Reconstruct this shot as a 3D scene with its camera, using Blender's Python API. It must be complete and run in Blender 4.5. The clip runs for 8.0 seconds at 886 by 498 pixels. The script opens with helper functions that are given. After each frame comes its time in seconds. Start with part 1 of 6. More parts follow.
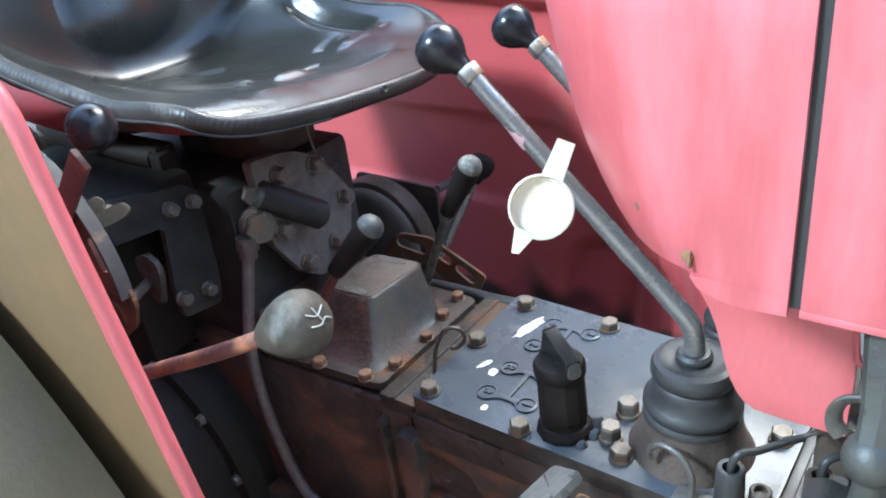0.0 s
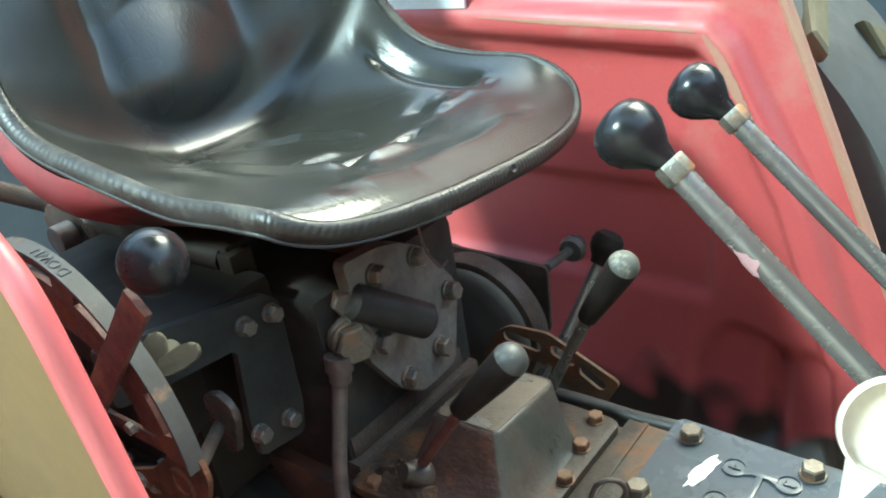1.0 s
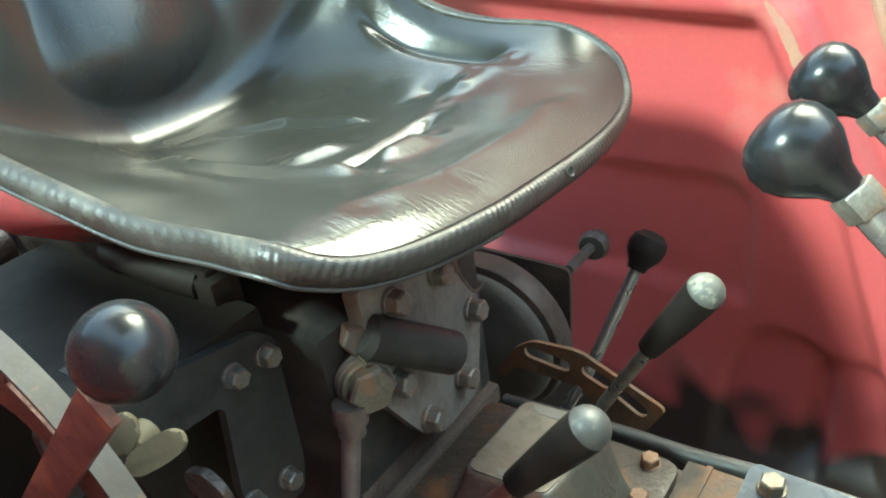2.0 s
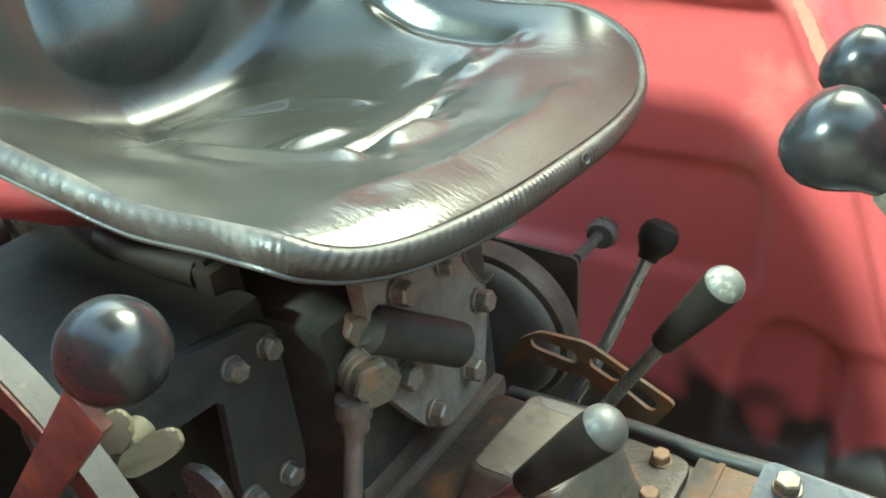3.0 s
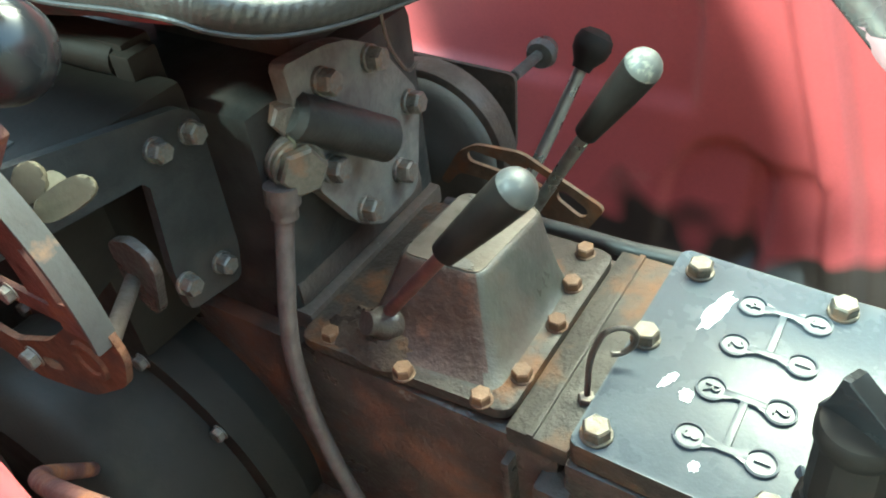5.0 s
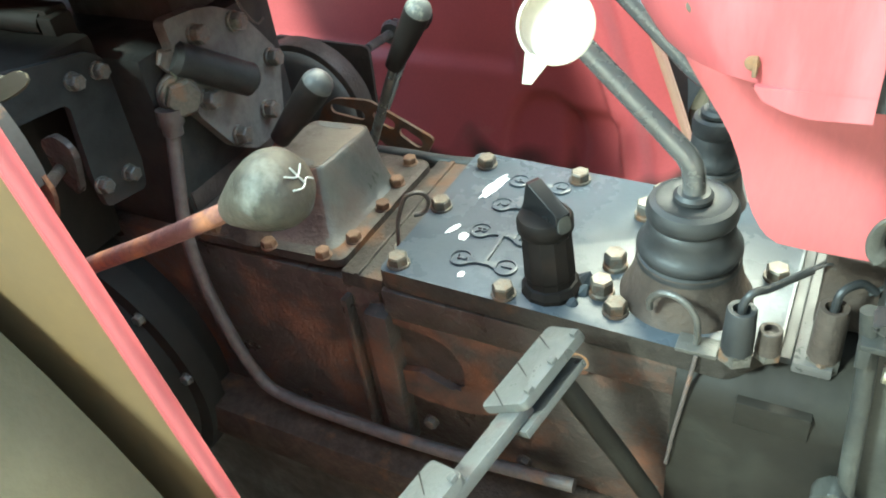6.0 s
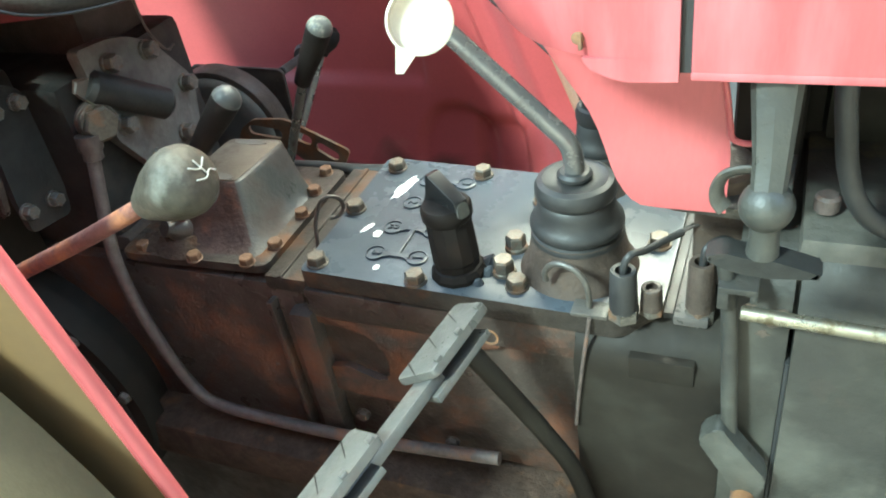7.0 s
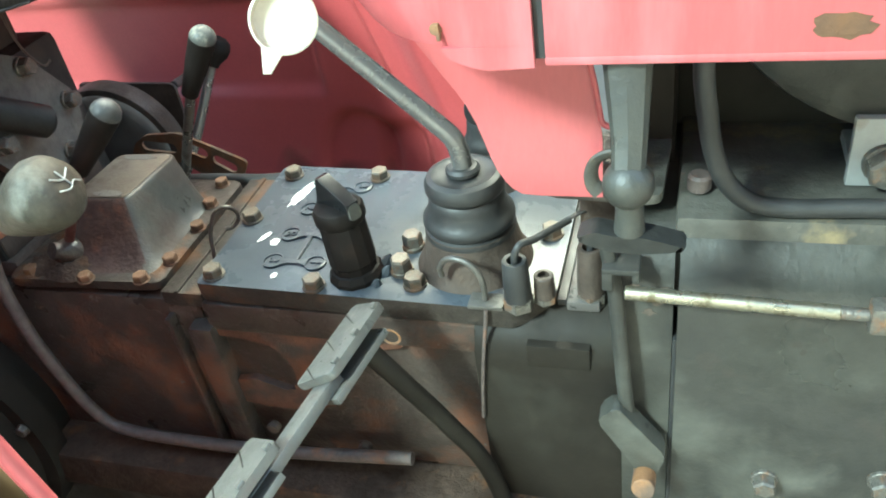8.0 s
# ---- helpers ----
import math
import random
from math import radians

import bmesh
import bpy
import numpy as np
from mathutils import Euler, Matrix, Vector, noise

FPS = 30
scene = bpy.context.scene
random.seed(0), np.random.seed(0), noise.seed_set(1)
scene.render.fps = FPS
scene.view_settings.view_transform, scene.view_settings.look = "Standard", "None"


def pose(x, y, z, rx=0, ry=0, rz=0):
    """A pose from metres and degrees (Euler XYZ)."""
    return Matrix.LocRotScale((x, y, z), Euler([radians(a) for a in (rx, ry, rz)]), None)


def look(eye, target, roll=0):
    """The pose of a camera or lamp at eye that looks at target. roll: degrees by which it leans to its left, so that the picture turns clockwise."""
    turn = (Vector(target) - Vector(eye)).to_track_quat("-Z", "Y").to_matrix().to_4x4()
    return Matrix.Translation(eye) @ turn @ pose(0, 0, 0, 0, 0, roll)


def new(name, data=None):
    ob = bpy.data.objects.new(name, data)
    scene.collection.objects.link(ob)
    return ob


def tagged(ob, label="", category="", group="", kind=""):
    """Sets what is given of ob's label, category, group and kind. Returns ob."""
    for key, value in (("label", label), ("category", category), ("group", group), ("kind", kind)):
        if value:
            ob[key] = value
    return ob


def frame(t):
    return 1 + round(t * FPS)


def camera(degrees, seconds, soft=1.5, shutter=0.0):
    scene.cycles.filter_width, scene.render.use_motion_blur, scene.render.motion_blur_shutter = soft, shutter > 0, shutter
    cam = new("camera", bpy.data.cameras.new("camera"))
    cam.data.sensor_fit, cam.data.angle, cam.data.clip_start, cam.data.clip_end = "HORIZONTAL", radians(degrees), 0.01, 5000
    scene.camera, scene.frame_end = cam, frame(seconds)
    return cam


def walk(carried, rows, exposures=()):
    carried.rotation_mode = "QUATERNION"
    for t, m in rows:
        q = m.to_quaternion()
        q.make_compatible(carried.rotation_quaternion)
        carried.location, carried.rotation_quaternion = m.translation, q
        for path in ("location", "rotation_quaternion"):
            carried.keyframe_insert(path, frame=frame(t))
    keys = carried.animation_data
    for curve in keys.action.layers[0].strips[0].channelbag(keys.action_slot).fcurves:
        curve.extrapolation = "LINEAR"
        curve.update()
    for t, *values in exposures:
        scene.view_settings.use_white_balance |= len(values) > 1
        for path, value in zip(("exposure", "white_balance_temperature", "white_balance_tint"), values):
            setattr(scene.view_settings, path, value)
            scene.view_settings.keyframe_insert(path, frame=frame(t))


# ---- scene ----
cam = camera(58.0, 8.0, soft=1.9)
EXPOSURES = [(0.0, 3.1, 5450, 1), (0.6, 3.0, 5900, -5), (1.0, 3.25, 6050, -17), (1.2, 3.3, 6150, -17), (2.5, 3.85, 6500, -24), (3.5, 3.92, 6450, -25), (4.5, 4.08, 6250, -26), (5.2, 4.0, 6050, -25), (6.3, 3.56, 6100, -17), (8.0, 3.48, 6150, -16)]
# seconds, eye in metres, turn in degrees
ROWS = [
    (0, -0.0004, 0.0012, 1.2200, 61.70, 6.60, 35.50),
    (0.1, 0.0056, 0.0144, 1.2236, 62.12, 7.11, 35.41),
    (0.2, 0.0074, 0.0243, 1.2271, 62.59, 7.63, 35.49),
    (0.3, 0.0033, 0.0296, 1.2307, 62.83, 8.11, 35.96),
    (0.4, -0.0080, 0.0358, 1.2325, 63.09, 8.48, 36.60),
    (0.5, -0.0279, 0.0450, 1.2321, 63.31, 8.72, 37.18),
    (0.6, -0.0532, 0.0560, 1.2326, 63.54, 8.79, 37.63),
    (0.7, -0.0833, 0.0671, 1.2325, 63.55, 8.81, 37.96),
    (0.8, -0.1191, 0.0826, 1.2305, 63.93, 8.74, 38.05),
    (0.9, -0.1537, 0.0959, 1.2247, 63.92, 8.69, 37.92),
    (1, -0.1868, 0.1100, 1.2175, 63.68, 8.50, 37.65),
    (1.1, -0.2118, 0.1185, 1.2136, 63.48, 8.05, 37.25),
    (1.2, -0.2361, 0.1273, 1.2108, 63.33, 7.70, 36.50),
    (2.3, -0.3261, 0.1917, 1.2031, 59.77, 7.44, 34.34),
    (2.5, -0.3308, 0.1903, 1.2060, 59.68, 7.22, 34.59),
    (3, -0.3371, 0.1981, 1.1966, 59.27, 6.82, 34.64),
    (3.5, -0.3393, 0.2089, 1.1858, 57.99, 6.77, 34.48),
    (4, -0.3457, 0.2143, 1.1723, 55.43, 6.82, 34.22),
    (4.5, -0.3410, 0.2087, 1.1510, 52.14, 6.52, 33.52),
    (4.8, -0.3238, 0.1953, 1.1436, 50.92, 5.99, 32.58),
    (5, -0.2971, 0.1754, 1.1517, 50.00, 5.91, 32.11),
    (5.2, -0.2520, 0.1382, 1.1632, 50.07, 5.46, 32.10),
    (6.3, -0.0501, -0.0092, 1.1757, 52.73, 7.74, 25.25),
    (6.5, -0.0459, -0.0179, 1.1772, 52.99, 8.20, 24.40),
    (7, -0.0250, -0.0281, 1.1761, 53.36, 8.16, 21.43),
    (7.5, -0.0127, -0.0304, 1.1722, 53.63, 7.69, 18.44),
    (8, 0.0022, -0.0267, 1.1661, 53.19, 8.00, 15.00),
]
walk(cam, [(t, pose(x, y, z, rx, ry, rz)) for t, x, y, z, rx, ry, rz in ROWS], EXPOSURES)

# ---- world and light: an open-sided shed by day ----
world = bpy.data.worlds.new("sky")
scene.world = world
world.use_nodes = True
wn = world.node_tree.nodes
sky = wn.new("ShaderNodeTexSky")
sky.sky_type, sky.sun_disc = "NISHITA", False
sky.sun_elevation, sky.sun_rotation = radians(51), radians(0)
sky.dust_density = 4.0
wn["Background"].inputs["Strength"].default_value = 0.15
world.node_tree.links.new(sky.outputs["Color"], wn["Background"].inputs["Color"])
sun = new("sun", bpy.data.lights.new("sun", "SUN"))
sun.data.energy, sun.data.angle, sun.data.color = 0.36, radians(34), (1.0, 0.96, 0.89)
sun.matrix_world = look((0.0, 1.6, 2.0), (0, 0, 0))
# added daylight lamp, aimed by the seat's shadow; its skylight is unseen
daylight = new("added_key_daylight", bpy.data.lights.new("added_key_daylight", "AREA"))
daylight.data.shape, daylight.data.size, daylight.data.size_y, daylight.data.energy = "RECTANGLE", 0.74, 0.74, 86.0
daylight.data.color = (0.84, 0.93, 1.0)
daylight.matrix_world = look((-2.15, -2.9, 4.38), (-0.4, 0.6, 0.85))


# ---- materials ----
def material(name, base, second=None, rough=0.5, metal=0.0, scale=18.0, fine=220.0, amount=0.5, dirt=None, dirt_at=0.62,
             dirt_scale=9.0, bump=0.15, rough_var=0.15, coat=0.0, spec=0.5, stretch=(1, 1, 1), chips=None, chips_at=0.7, chips_scale=40.0, wrinkle=0.0, grease=None, lumps=0.0):
    """Colour in two noise scales, dirt in patches, chipped spots, uneven gloss and fine relief."""
    m = bpy.data.materials.new(name)
    m.use_nodes = True
    t = m.node_tree
    n, link = t.nodes, t.links.new
    bsdf = n["Principled BSDF"]
    co = n.new("ShaderNodeTexCoord")
    mp = n.new("ShaderNodeMapping")
    mp.inputs["Scale"].default_value = stretch
    link(co.outputs["Object"], mp.inputs["Vector"])

    def grain(s, detail, lo, hi):
        tex = n.new("ShaderNodeTexNoise")
        tex.inputs["Scale"].default_value, tex.inputs["Detail"].default_value, tex.inputs["Roughness"].default_value = s, detail, 0.62
        link(mp.outputs["Vector"], tex.inputs["Vector"])
        ramp = n.new("ShaderNodeMapRange")
        ramp.inputs["From Min"].default_value, ramp.inputs["From Max"].default_value = lo, hi
        link(tex.outputs["Fac"], ramp.inputs["Value"])
        return ramp.outputs["Result"], tex.outputs["Fac"]

    def mix(fac, a, b, scale_by=1.0):
        mx = n.new("ShaderNodeMix")
        mx.data_type = "RGBA"
        if scale_by != 1.0:
            mu = n.new("ShaderNodeMath")
            mu.operation = "MULTIPLY"
            mu.inputs[1].default_value = scale_by
            link(fac, mu.inputs[0])
            fac = mu.outputs[0]
        link(fac, mx.inputs["Factor"])
        for socket, value in ((mx.inputs["A"], a), (mx.inputs["B"], b)):
            if isinstance(value, tuple):
                socket.default_value = (*value, 1)
            else:
                link(value, socket)
        return mx.outputs["Result"]

    second = second or tuple(c * 0.6 for c in base)
    big, _ = grain(scale, 4, 0.35, 0.7)
    small, small_raw = grain(fine, 3, 0.3, 0.75)
    colour = mix(big, base, second, amount)
    colour = mix(small, colour, tuple(c * 0.7 for c in base), 0.35)
    if lumps:
        mottle, lump_raw = grain(scale * 4.5, 5, 0.40, 0.66)
        colour = mix(mottle, colour, tuple(c * 0.45 for c in base), 0.7)
    patches = None
    if dirt:
        patches, _ = grain(dirt_scale, 7, dirt_at - 0.06, dirt_at + 0.09)
        colour = mix(patches, colour, dirt)
    if chips:
        spots, _ = grain(chips_scale, 5, chips_at, chips_at + 0.03)
        colour = mix(spots, colour, chips)
    if grease:
        # thick black grease crept up from the foot, with a ragged edge
        place = n.new("ShaderNodeSeparateXYZ")
        link(co.outputs["Object"], place.inputs[0])
        _, blot = grain(9, 1, 0, 1)
        edge = n.new("ShaderNodeMath")
        edge.operation = "MULTIPLY_ADD"
        link(blot, edge.inputs[0])
        edge.inputs[1].default_value = 0.24
        link(place.outputs["Z"], edge.inputs[2])
        over = n.new("ShaderNodeMapRange")
        over.inputs["From Min"].default_value, over.inputs["From Max"].default_value = grease + 0.142, grease + 0.112
        link(edge.outputs[0], over.inputs["Value"])
        colour = mix(over.outputs["Result"], colour, (0.036, 0.023, 0.018))
    link(colour, bsdf.inputs["Base Color"])
    ru = n.new("ShaderNodeMapRange")
    ru.inputs["To Min"].default_value, ru.inputs["To Max"].default_value = max(0.03, rough - rough_var), min(1, rough + rough_var)
    link(big, ru.inputs["Value"])
    gloss = ru.outputs["Result"]
    if dirt:
        add = n.new("ShaderNodeMath")
        add.operation, add.use_clamp = "MULTIPLY_ADD", True
        link(patches, add.inputs[0])
        add.inputs[1].default_value = 0.3
        link(gloss, add.inputs[2])
        gloss = add.outputs[0]
    link(gloss, bsdf.inputs["Roughness"])
    bsdf.inputs["Metallic"].default_value = metal
    bsdf.inputs["Coat Weight"].default_value = coat
    bsdf.inputs["Specular IOR Level"].default_value = spec
    if bump:
        bp = n.new("ShaderNodeBump")
        bp.inputs["Strength"].default_value, bp.inputs["Distance"].default_value = bump, 0.002
        link(small_raw, bp.inputs["Height"])
        link(bp.outputs["Normal"], bsdf.inputs["Normal"])
        if lumps:
            bl = n.new("ShaderNodeBump")
            bl.inputs["Strength"].default_value, bl.inputs["Distance"].default_value = lumps, 0.004
            link(lump_raw, bl.inputs["Height"])
            link(bl.outputs["Normal"], bp.inputs["Normal"])
    if wrinkle:
        # short creases across the pull of the cover, in patches
        squeeze = n.new("ShaderNodeMapping")
        squeeze.inputs["Scale"].default_value = (70, 330, 120)
        squeeze.inputs["Rotation"].default_value = (0, 0, 0.35)
        link(co.outputs["Object"], squeeze.inputs["Vector"])
        crease = n.new("ShaderNodeTexNoise")
        crease.inputs["Scale"].default_value, crease.inputs["Detail"].default_value, crease.inputs["Distortion"].default_value = 1.0, 2, 0.6
        link(squeeze.outputs["Vector"], crease.inputs["Vector"])
        area, _ = grain(7, 1, 0.38, 0.70)
        level = n.new("ShaderNodeMath")
        level.operation = "SUBTRACT"
        level.inputs[1].default_value = 0.5
        link(crease.outputs["Fac"], level.inputs[0])
        deep = n.new("ShaderNodeMath")
        deep.operation = "MULTIPLY"
        link(level.outputs[0], deep.inputs[0])
        link(area, deep.inputs[1])
        bw = n.new("ShaderNodeBump")
        bw.inputs["Strength"].default_value, bw.inputs["Distance"].default_value = wrinkle, 0.0015
        link(deep.outputs[0], bw.inputs["Height"])
        link(bp.outputs["Normal"], bw.inputs["Normal"])
        link(bw.outputs["Normal"], bsdf.inputs["Normal"])
    return m


RED = material("faded_red_paint", (0.425, 0.096, 0.100), (0.375, 0.074, 0.078), rough=0.40, scale=5, fine=300, amount=0.5, bump=0.03,
               dirt=(0.53, 0.150, 0.158), dirt_at=0.58, dirt_scale=9, stretch=(1, 1, 0.22), chips=(0.22, 0.12, 0.07), chips_at=0.80, chips_scale=26)
RED_GREASY = material("red_paint_with_greasy_foot", (0.455, 0.082, 0.083), (0.37, 0.056, 0.057), rough=0.44, scale=4, fine=240, bump=0.05,
                      dirt=(0.42, 0.16, 0.13), dirt_at=0.64, dirt_scale=5, chips=(0.12, 0.065, 0.045), chips_at=0.79, chips_scale=22, grease=0.54)
SECTOR = material("rusty_brown_sector", (0.105, 0.044, 0.034), (0.055, 0.030, 0.026), rough=0.62, spec=0.3, scale=18, fine=260, amount=0.9, bump=0.4, dirt=(0.17, 0.068, 0.030), dirt_at=0.60, dirt_scale=20, lumps=0.4)
SECTOR_TAN = material("rust_tan_guide_plate", (0.20, 0.125, 0.075), (0.13, 0.07, 0.042), rough=0.62, spec=0.3, scale=22, fine=260, amount=0.9, bump=0.4, dirt=(0.24, 0.10, 0.045), dirt_at=0.58, dirt_scale=22, lumps=0.3)
RUST_DARK = material("crusted_orange_brown_rust", (0.150, 0.066, 0.034), (0.075, 0.038, 0.026), rough=0.75, spec=0.25, scale=26, fine=300, amount=0.9, bump=0.5, dirt=(0.055, 0.036, 0.028), dirt_at=0.55, dirt_scale=24, lumps=0.5)
PAN_RED = material("grimy_red_pan_paint", (0.30, 0.045, 0.050), (0.16, 0.030, 0.032), rough=0.55, scale=6, fine=240, amount=0.8, bump=0.1, dirt=(0.06, 0.042, 0.035), dirt_at=0.52, dirt_scale=9)
RED_RUST = material("rusty_red_paint", (0.125, 0.046, 0.040), (0.07, 0.032, 0.027), rough=0.6, scale=30, fine=300, bump=0.25,
                    dirt=(0.25, 0.10, 0.045), dirt_at=0.55, dirt_scale=28, lumps=0.3)
IRON = material("grimy_cast_iron", (0.105, 0.096, 0.083), (0.060, 0.053, 0.045), rough=0.46, scale=11, fine=260, amount=0.85, bump=0.35, rough_var=0.24,
                dirt=(0.080, 0.062, 0.047), dirt_at=0.60, dirt_scale=12, chips=(0.15, 0.155, 0.138), chips_at=0.67, chips_scale=34, lumps=0.5)
IRON_DARK = material("oily_dark_iron", (0.088, 0.068, 0.055), (0.050, 0.038, 0.031), rough=0.56, spec=0.3, scale=12, fine=240, amount=0.85, bump=0.4, rough_var=0.25,
                     dirt=(0.078, 0.055, 0.040), dirt_at=0.57, dirt_scale=10, chips=(0.10, 0.09, 0.08), chips_at=0.68, chips_scale=30, lumps=0.35)
IRON_GREEN = material("grey_green_painted_casting", (0.050, 0.049, 0.041), (0.030, 0.028, 0.024), rough=0.46, scale=8, fine=190, bump=0.26, amount=0.9, rough_var=0.2,
                      dirt=(0.088, 0.086, 0.071), dirt_at=0.58, dirt_scale=9, chips=(0.040, 0.036, 0.030), chips_at=0.66, chips_scale=22, lumps=0.16)
CASE_RUST = material("oil_stained_rusty_casting", (0.066, 0.050, 0.040), (0.037, 0.030, 0.026), rough=0.44, scale=9, fine=220, amount=0.9, bump=0.4, rough_var=0.22,
                     dirt=(0.135, 0.054, 0.027), dirt_at=0.57, dirt_scale=9, chips=(0.11, 0.10, 0.085), chips_at=0.68, chips_scale=36, lumps=0.6)
CASE_ORANGE = material("rust_stained_casting_web", (0.17, 0.064, 0.031), (0.06, 0.036, 0.027), rough=0.5, scale=16, fine=240, amount=0.9, bump=0.4, rough_var=0.2,
                       dirt=(0.045, 0.034, 0.028), dirt_at=0.55, dirt_scale=13, lumps=0.5)
PLATE = material("blue_grey_painted_steel", (0.066, 0.077, 0.090), (0.044, 0.051, 0.060), rough=0.29, rough_var=0.08, scale=16, fine=260, bump=0.08,
                 dirt=(0.080, 0.088, 0.097), dirt_at=0.62, dirt_scale=22, spec=0.21, chips=(0.16, 0.15, 0.13), chips_at=0.74, chips_scale=60)
HUMP = material("worn_grey_casting", (0.058, 0.056, 0.047), (0.039, 0.037, 0.030), rough=0.42, scale=20, fine=240, bump=0.2,
                dirt=(0.050, 0.036, 0.028), dirt_at=0.50, dirt_scale=12, chips=(0.16, 0.15, 0.13), chips_at=0.68, chips_scale=40, lumps=0.3)
RUST = material("orange_rust", (0.30, 0.15, 0.065), (0.17, 0.09, 0.045), rough=0.7, scale=40, fine=320, bump=0.4,
                dirt=(0.12, 0.08, 0.055), dirt_at=0.5, dirt_scale=26)
RUST_BROWN = material("brown_rusted_bolt", (0.135, 0.066, 0.031), (0.075, 0.043, 0.027), rough=0.6, scale=70, fine=320, bump=0.4, amount=0.8)
ROD_BROWN = material("dark_red_brown_rod", (0.11, 0.036, 0.032), (0.06, 0.028, 0.024), rough=0.5, scale=40, fine=300, bump=0.2, amount=0.8)
TOP_TAN = material("tan_worn_casting", (0.108, 0.086, 0.068), (0.066, 0.050, 0.040), rough=0.5, scale=30, fine=260, bump=0.25, amount=0.8, dirt=(0.06, 0.045, 0.035), dirt_at=0.62, dirt_scale=30)
DRUM = material("dull_dusty_drum", (0.115, 0.103, 0.088), (0.08, 0.069, 0.058), rough=0.7, spec=0.25, scale=9, fine=220, amount=0.8, bump=0.2, dirt=(0.10, 0.082, 0.064), dirt_at=0.58, dirt_scale=10)
SPECKLED = material("speckled_grey_casting", (0.105, 0.096, 0.088), (0.07, 0.062, 0.056), rough=0.62, spec=0.3, scale=20, fine=300, bump=0.3, chips=(0.02, 0.018, 0.016), chips_at=0.60, chips_scale=140)
# bracket tone is raised to stand in for daylight reaching under the hood
PALE = material("pale_bracket_and_marks", (0.34, 0.345, 0.325), (0.24, 0.24, 0.22), rough=0.5, scale=14, fine=240, bump=0.2, dirt=(0.17, 0.13, 0.08), dirt_at=0.62, dirt_scale=16)
CAKED = material("caked_brown_dirt", (0.080, 0.052, 0.036), (0.040, 0.029, 0.022), rough=0.88, spec=0.2, scale=22, fine=260, bump=0.6, amount=0.9, dirt=(0.13, 0.065, 0.032), dirt_at=0.62, dirt_scale=24, lumps=0.7)
OILY = material("oily_brown_film", (0.075, 0.045, 0.036), (0.045, 0.028, 0.024), rough=0.55, spec=0.3, scale=20, fine=260, amount=0.9, bump=0.35, dirt=(0.13, 0.060, 0.040), dirt_at=0.58, dirt_scale=26, lumps=0.4)
# oily dark casting; also the dark of fillers in shaded hollows
CASE_DARK = material("oil_and_shade_dark_casting", (0.023, 0.0195, 0.015), (0.015, 0.012, 0.0095), rough=0.58, spec=0.16, scale=9, fine=200, amount=0.8, bump=0.12, rough_var=0.14, dirt=(0.034, 0.031, 0.024), dirt_at=0.60, dirt_scale=8)
PLATE_DARK = material("dark_bracket_steel", (0.036, 0.035, 0.032), (0.024, 0.022, 0.019), rough=0.5, spec=0.25, scale=12, fine=240, amount=0.8, bump=0.2, dirt=(0.055, 0.044, 0.036), dirt_at=0.60, dirt_scale=14, lumps=0.2)
FLANGE = material("oily_flange_with_rust", (0.052, 0.041, 0.033), (0.028, 0.022, 0.019), rough=0.5, spec=0.3, scale=16, fine=260, amount=0.9, bump=0.35, dirt=(0.16, 0.068, 0.027), dirt_at=0.58, dirt_scale=15, chips=(0.10, 0.088, 0.072), chips_at=0.68, chips_scale=30, lumps=0.5)
STRIP = material("brown_grimy_strip", (0.046, 0.038, 0.031), (0.027, 0.022, 0.019), rough=0.52, spec=0.3, scale=26, fine=300, bump=0.3, amount=0.8,
                 dirt=(0.12, 0.058, 0.028), dirt_at=0.58, dirt_scale=12, lumps=0.4)
PEDAL = material("bare_worn_pedal_steel", (0.145, 0.142, 0.128), (0.092, 0.089, 0.080), rough=0.42, metal=0.3, scale=30, fine=300, bump=0.15, dirt=(0.12, 0.10, 0.085), dirt_at=0.60, dirt_scale=26)
BOLT = material("weathered_bolt_steel", (0.19, 0.175, 0.15), (0.11, 0.09, 0.07), rough=0.42, metal=0.45, scale=60, fine=400, bump=0.2,
                dirt=(0.26, 0.13, 0.06), dirt_at=0.58, dirt_scale=60, lumps=0.2)
BOLT_TAN = material("zinc_bolt_gone_tan", (0.120, 0.104, 0.081), (0.072, 0.056, 0.039), rough=0.45, metal=0.25, scale=60, fine=400, bump=0.2,
                    dirt=(0.17, 0.10, 0.06), dirt_at=0.56, dirt_scale=50, lumps=0.2)
STEEL = material("dull_steel_rod", (0.20, 0.198, 0.188), (0.12, 0.115, 0.105), rough=0.33, metal=0.75, scale=30, fine=300, bump=0.12,
                 dirt=(0.13, 0.10, 0.085), dirt_at=0.62, dirt_scale=30)
ZINC = material("bright_zinc_rod", (0.40, 0.37, 0.28), (0.22, 0.20, 0.15), rough=0.33, metal=0.85, scale=40, fine=300, bump=0.1,
                dirt=(0.16, 0.13, 0.08), dirt_at=0.55, dirt_scale=90)
ROD_GREY = material("scuffed_grey_rod", (0.185, 0.180, 0.172), (0.11, 0.106, 0.10), rough=0.24, metal=0.5, scale=34, fine=300, bump=0.12, dirt=(0.11, 0.085, 0.07), dirt_at=0.64, dirt_scale=34)
COVER = material("dusty_grey_cover", (0.155, 0.143, 0.125), (0.10, 0.092, 0.080), rough=0.5, scale=16, fine=260, amount=0.8, bump=0.28, rough_var=0.18, dirt=(0.085, 0.070, 0.06), dirt_at=0.60, dirt_scale=16, chips=(0.15, 0.145, 0.13), chips_at=0.70, chips_scale=40, lumps=0.3)
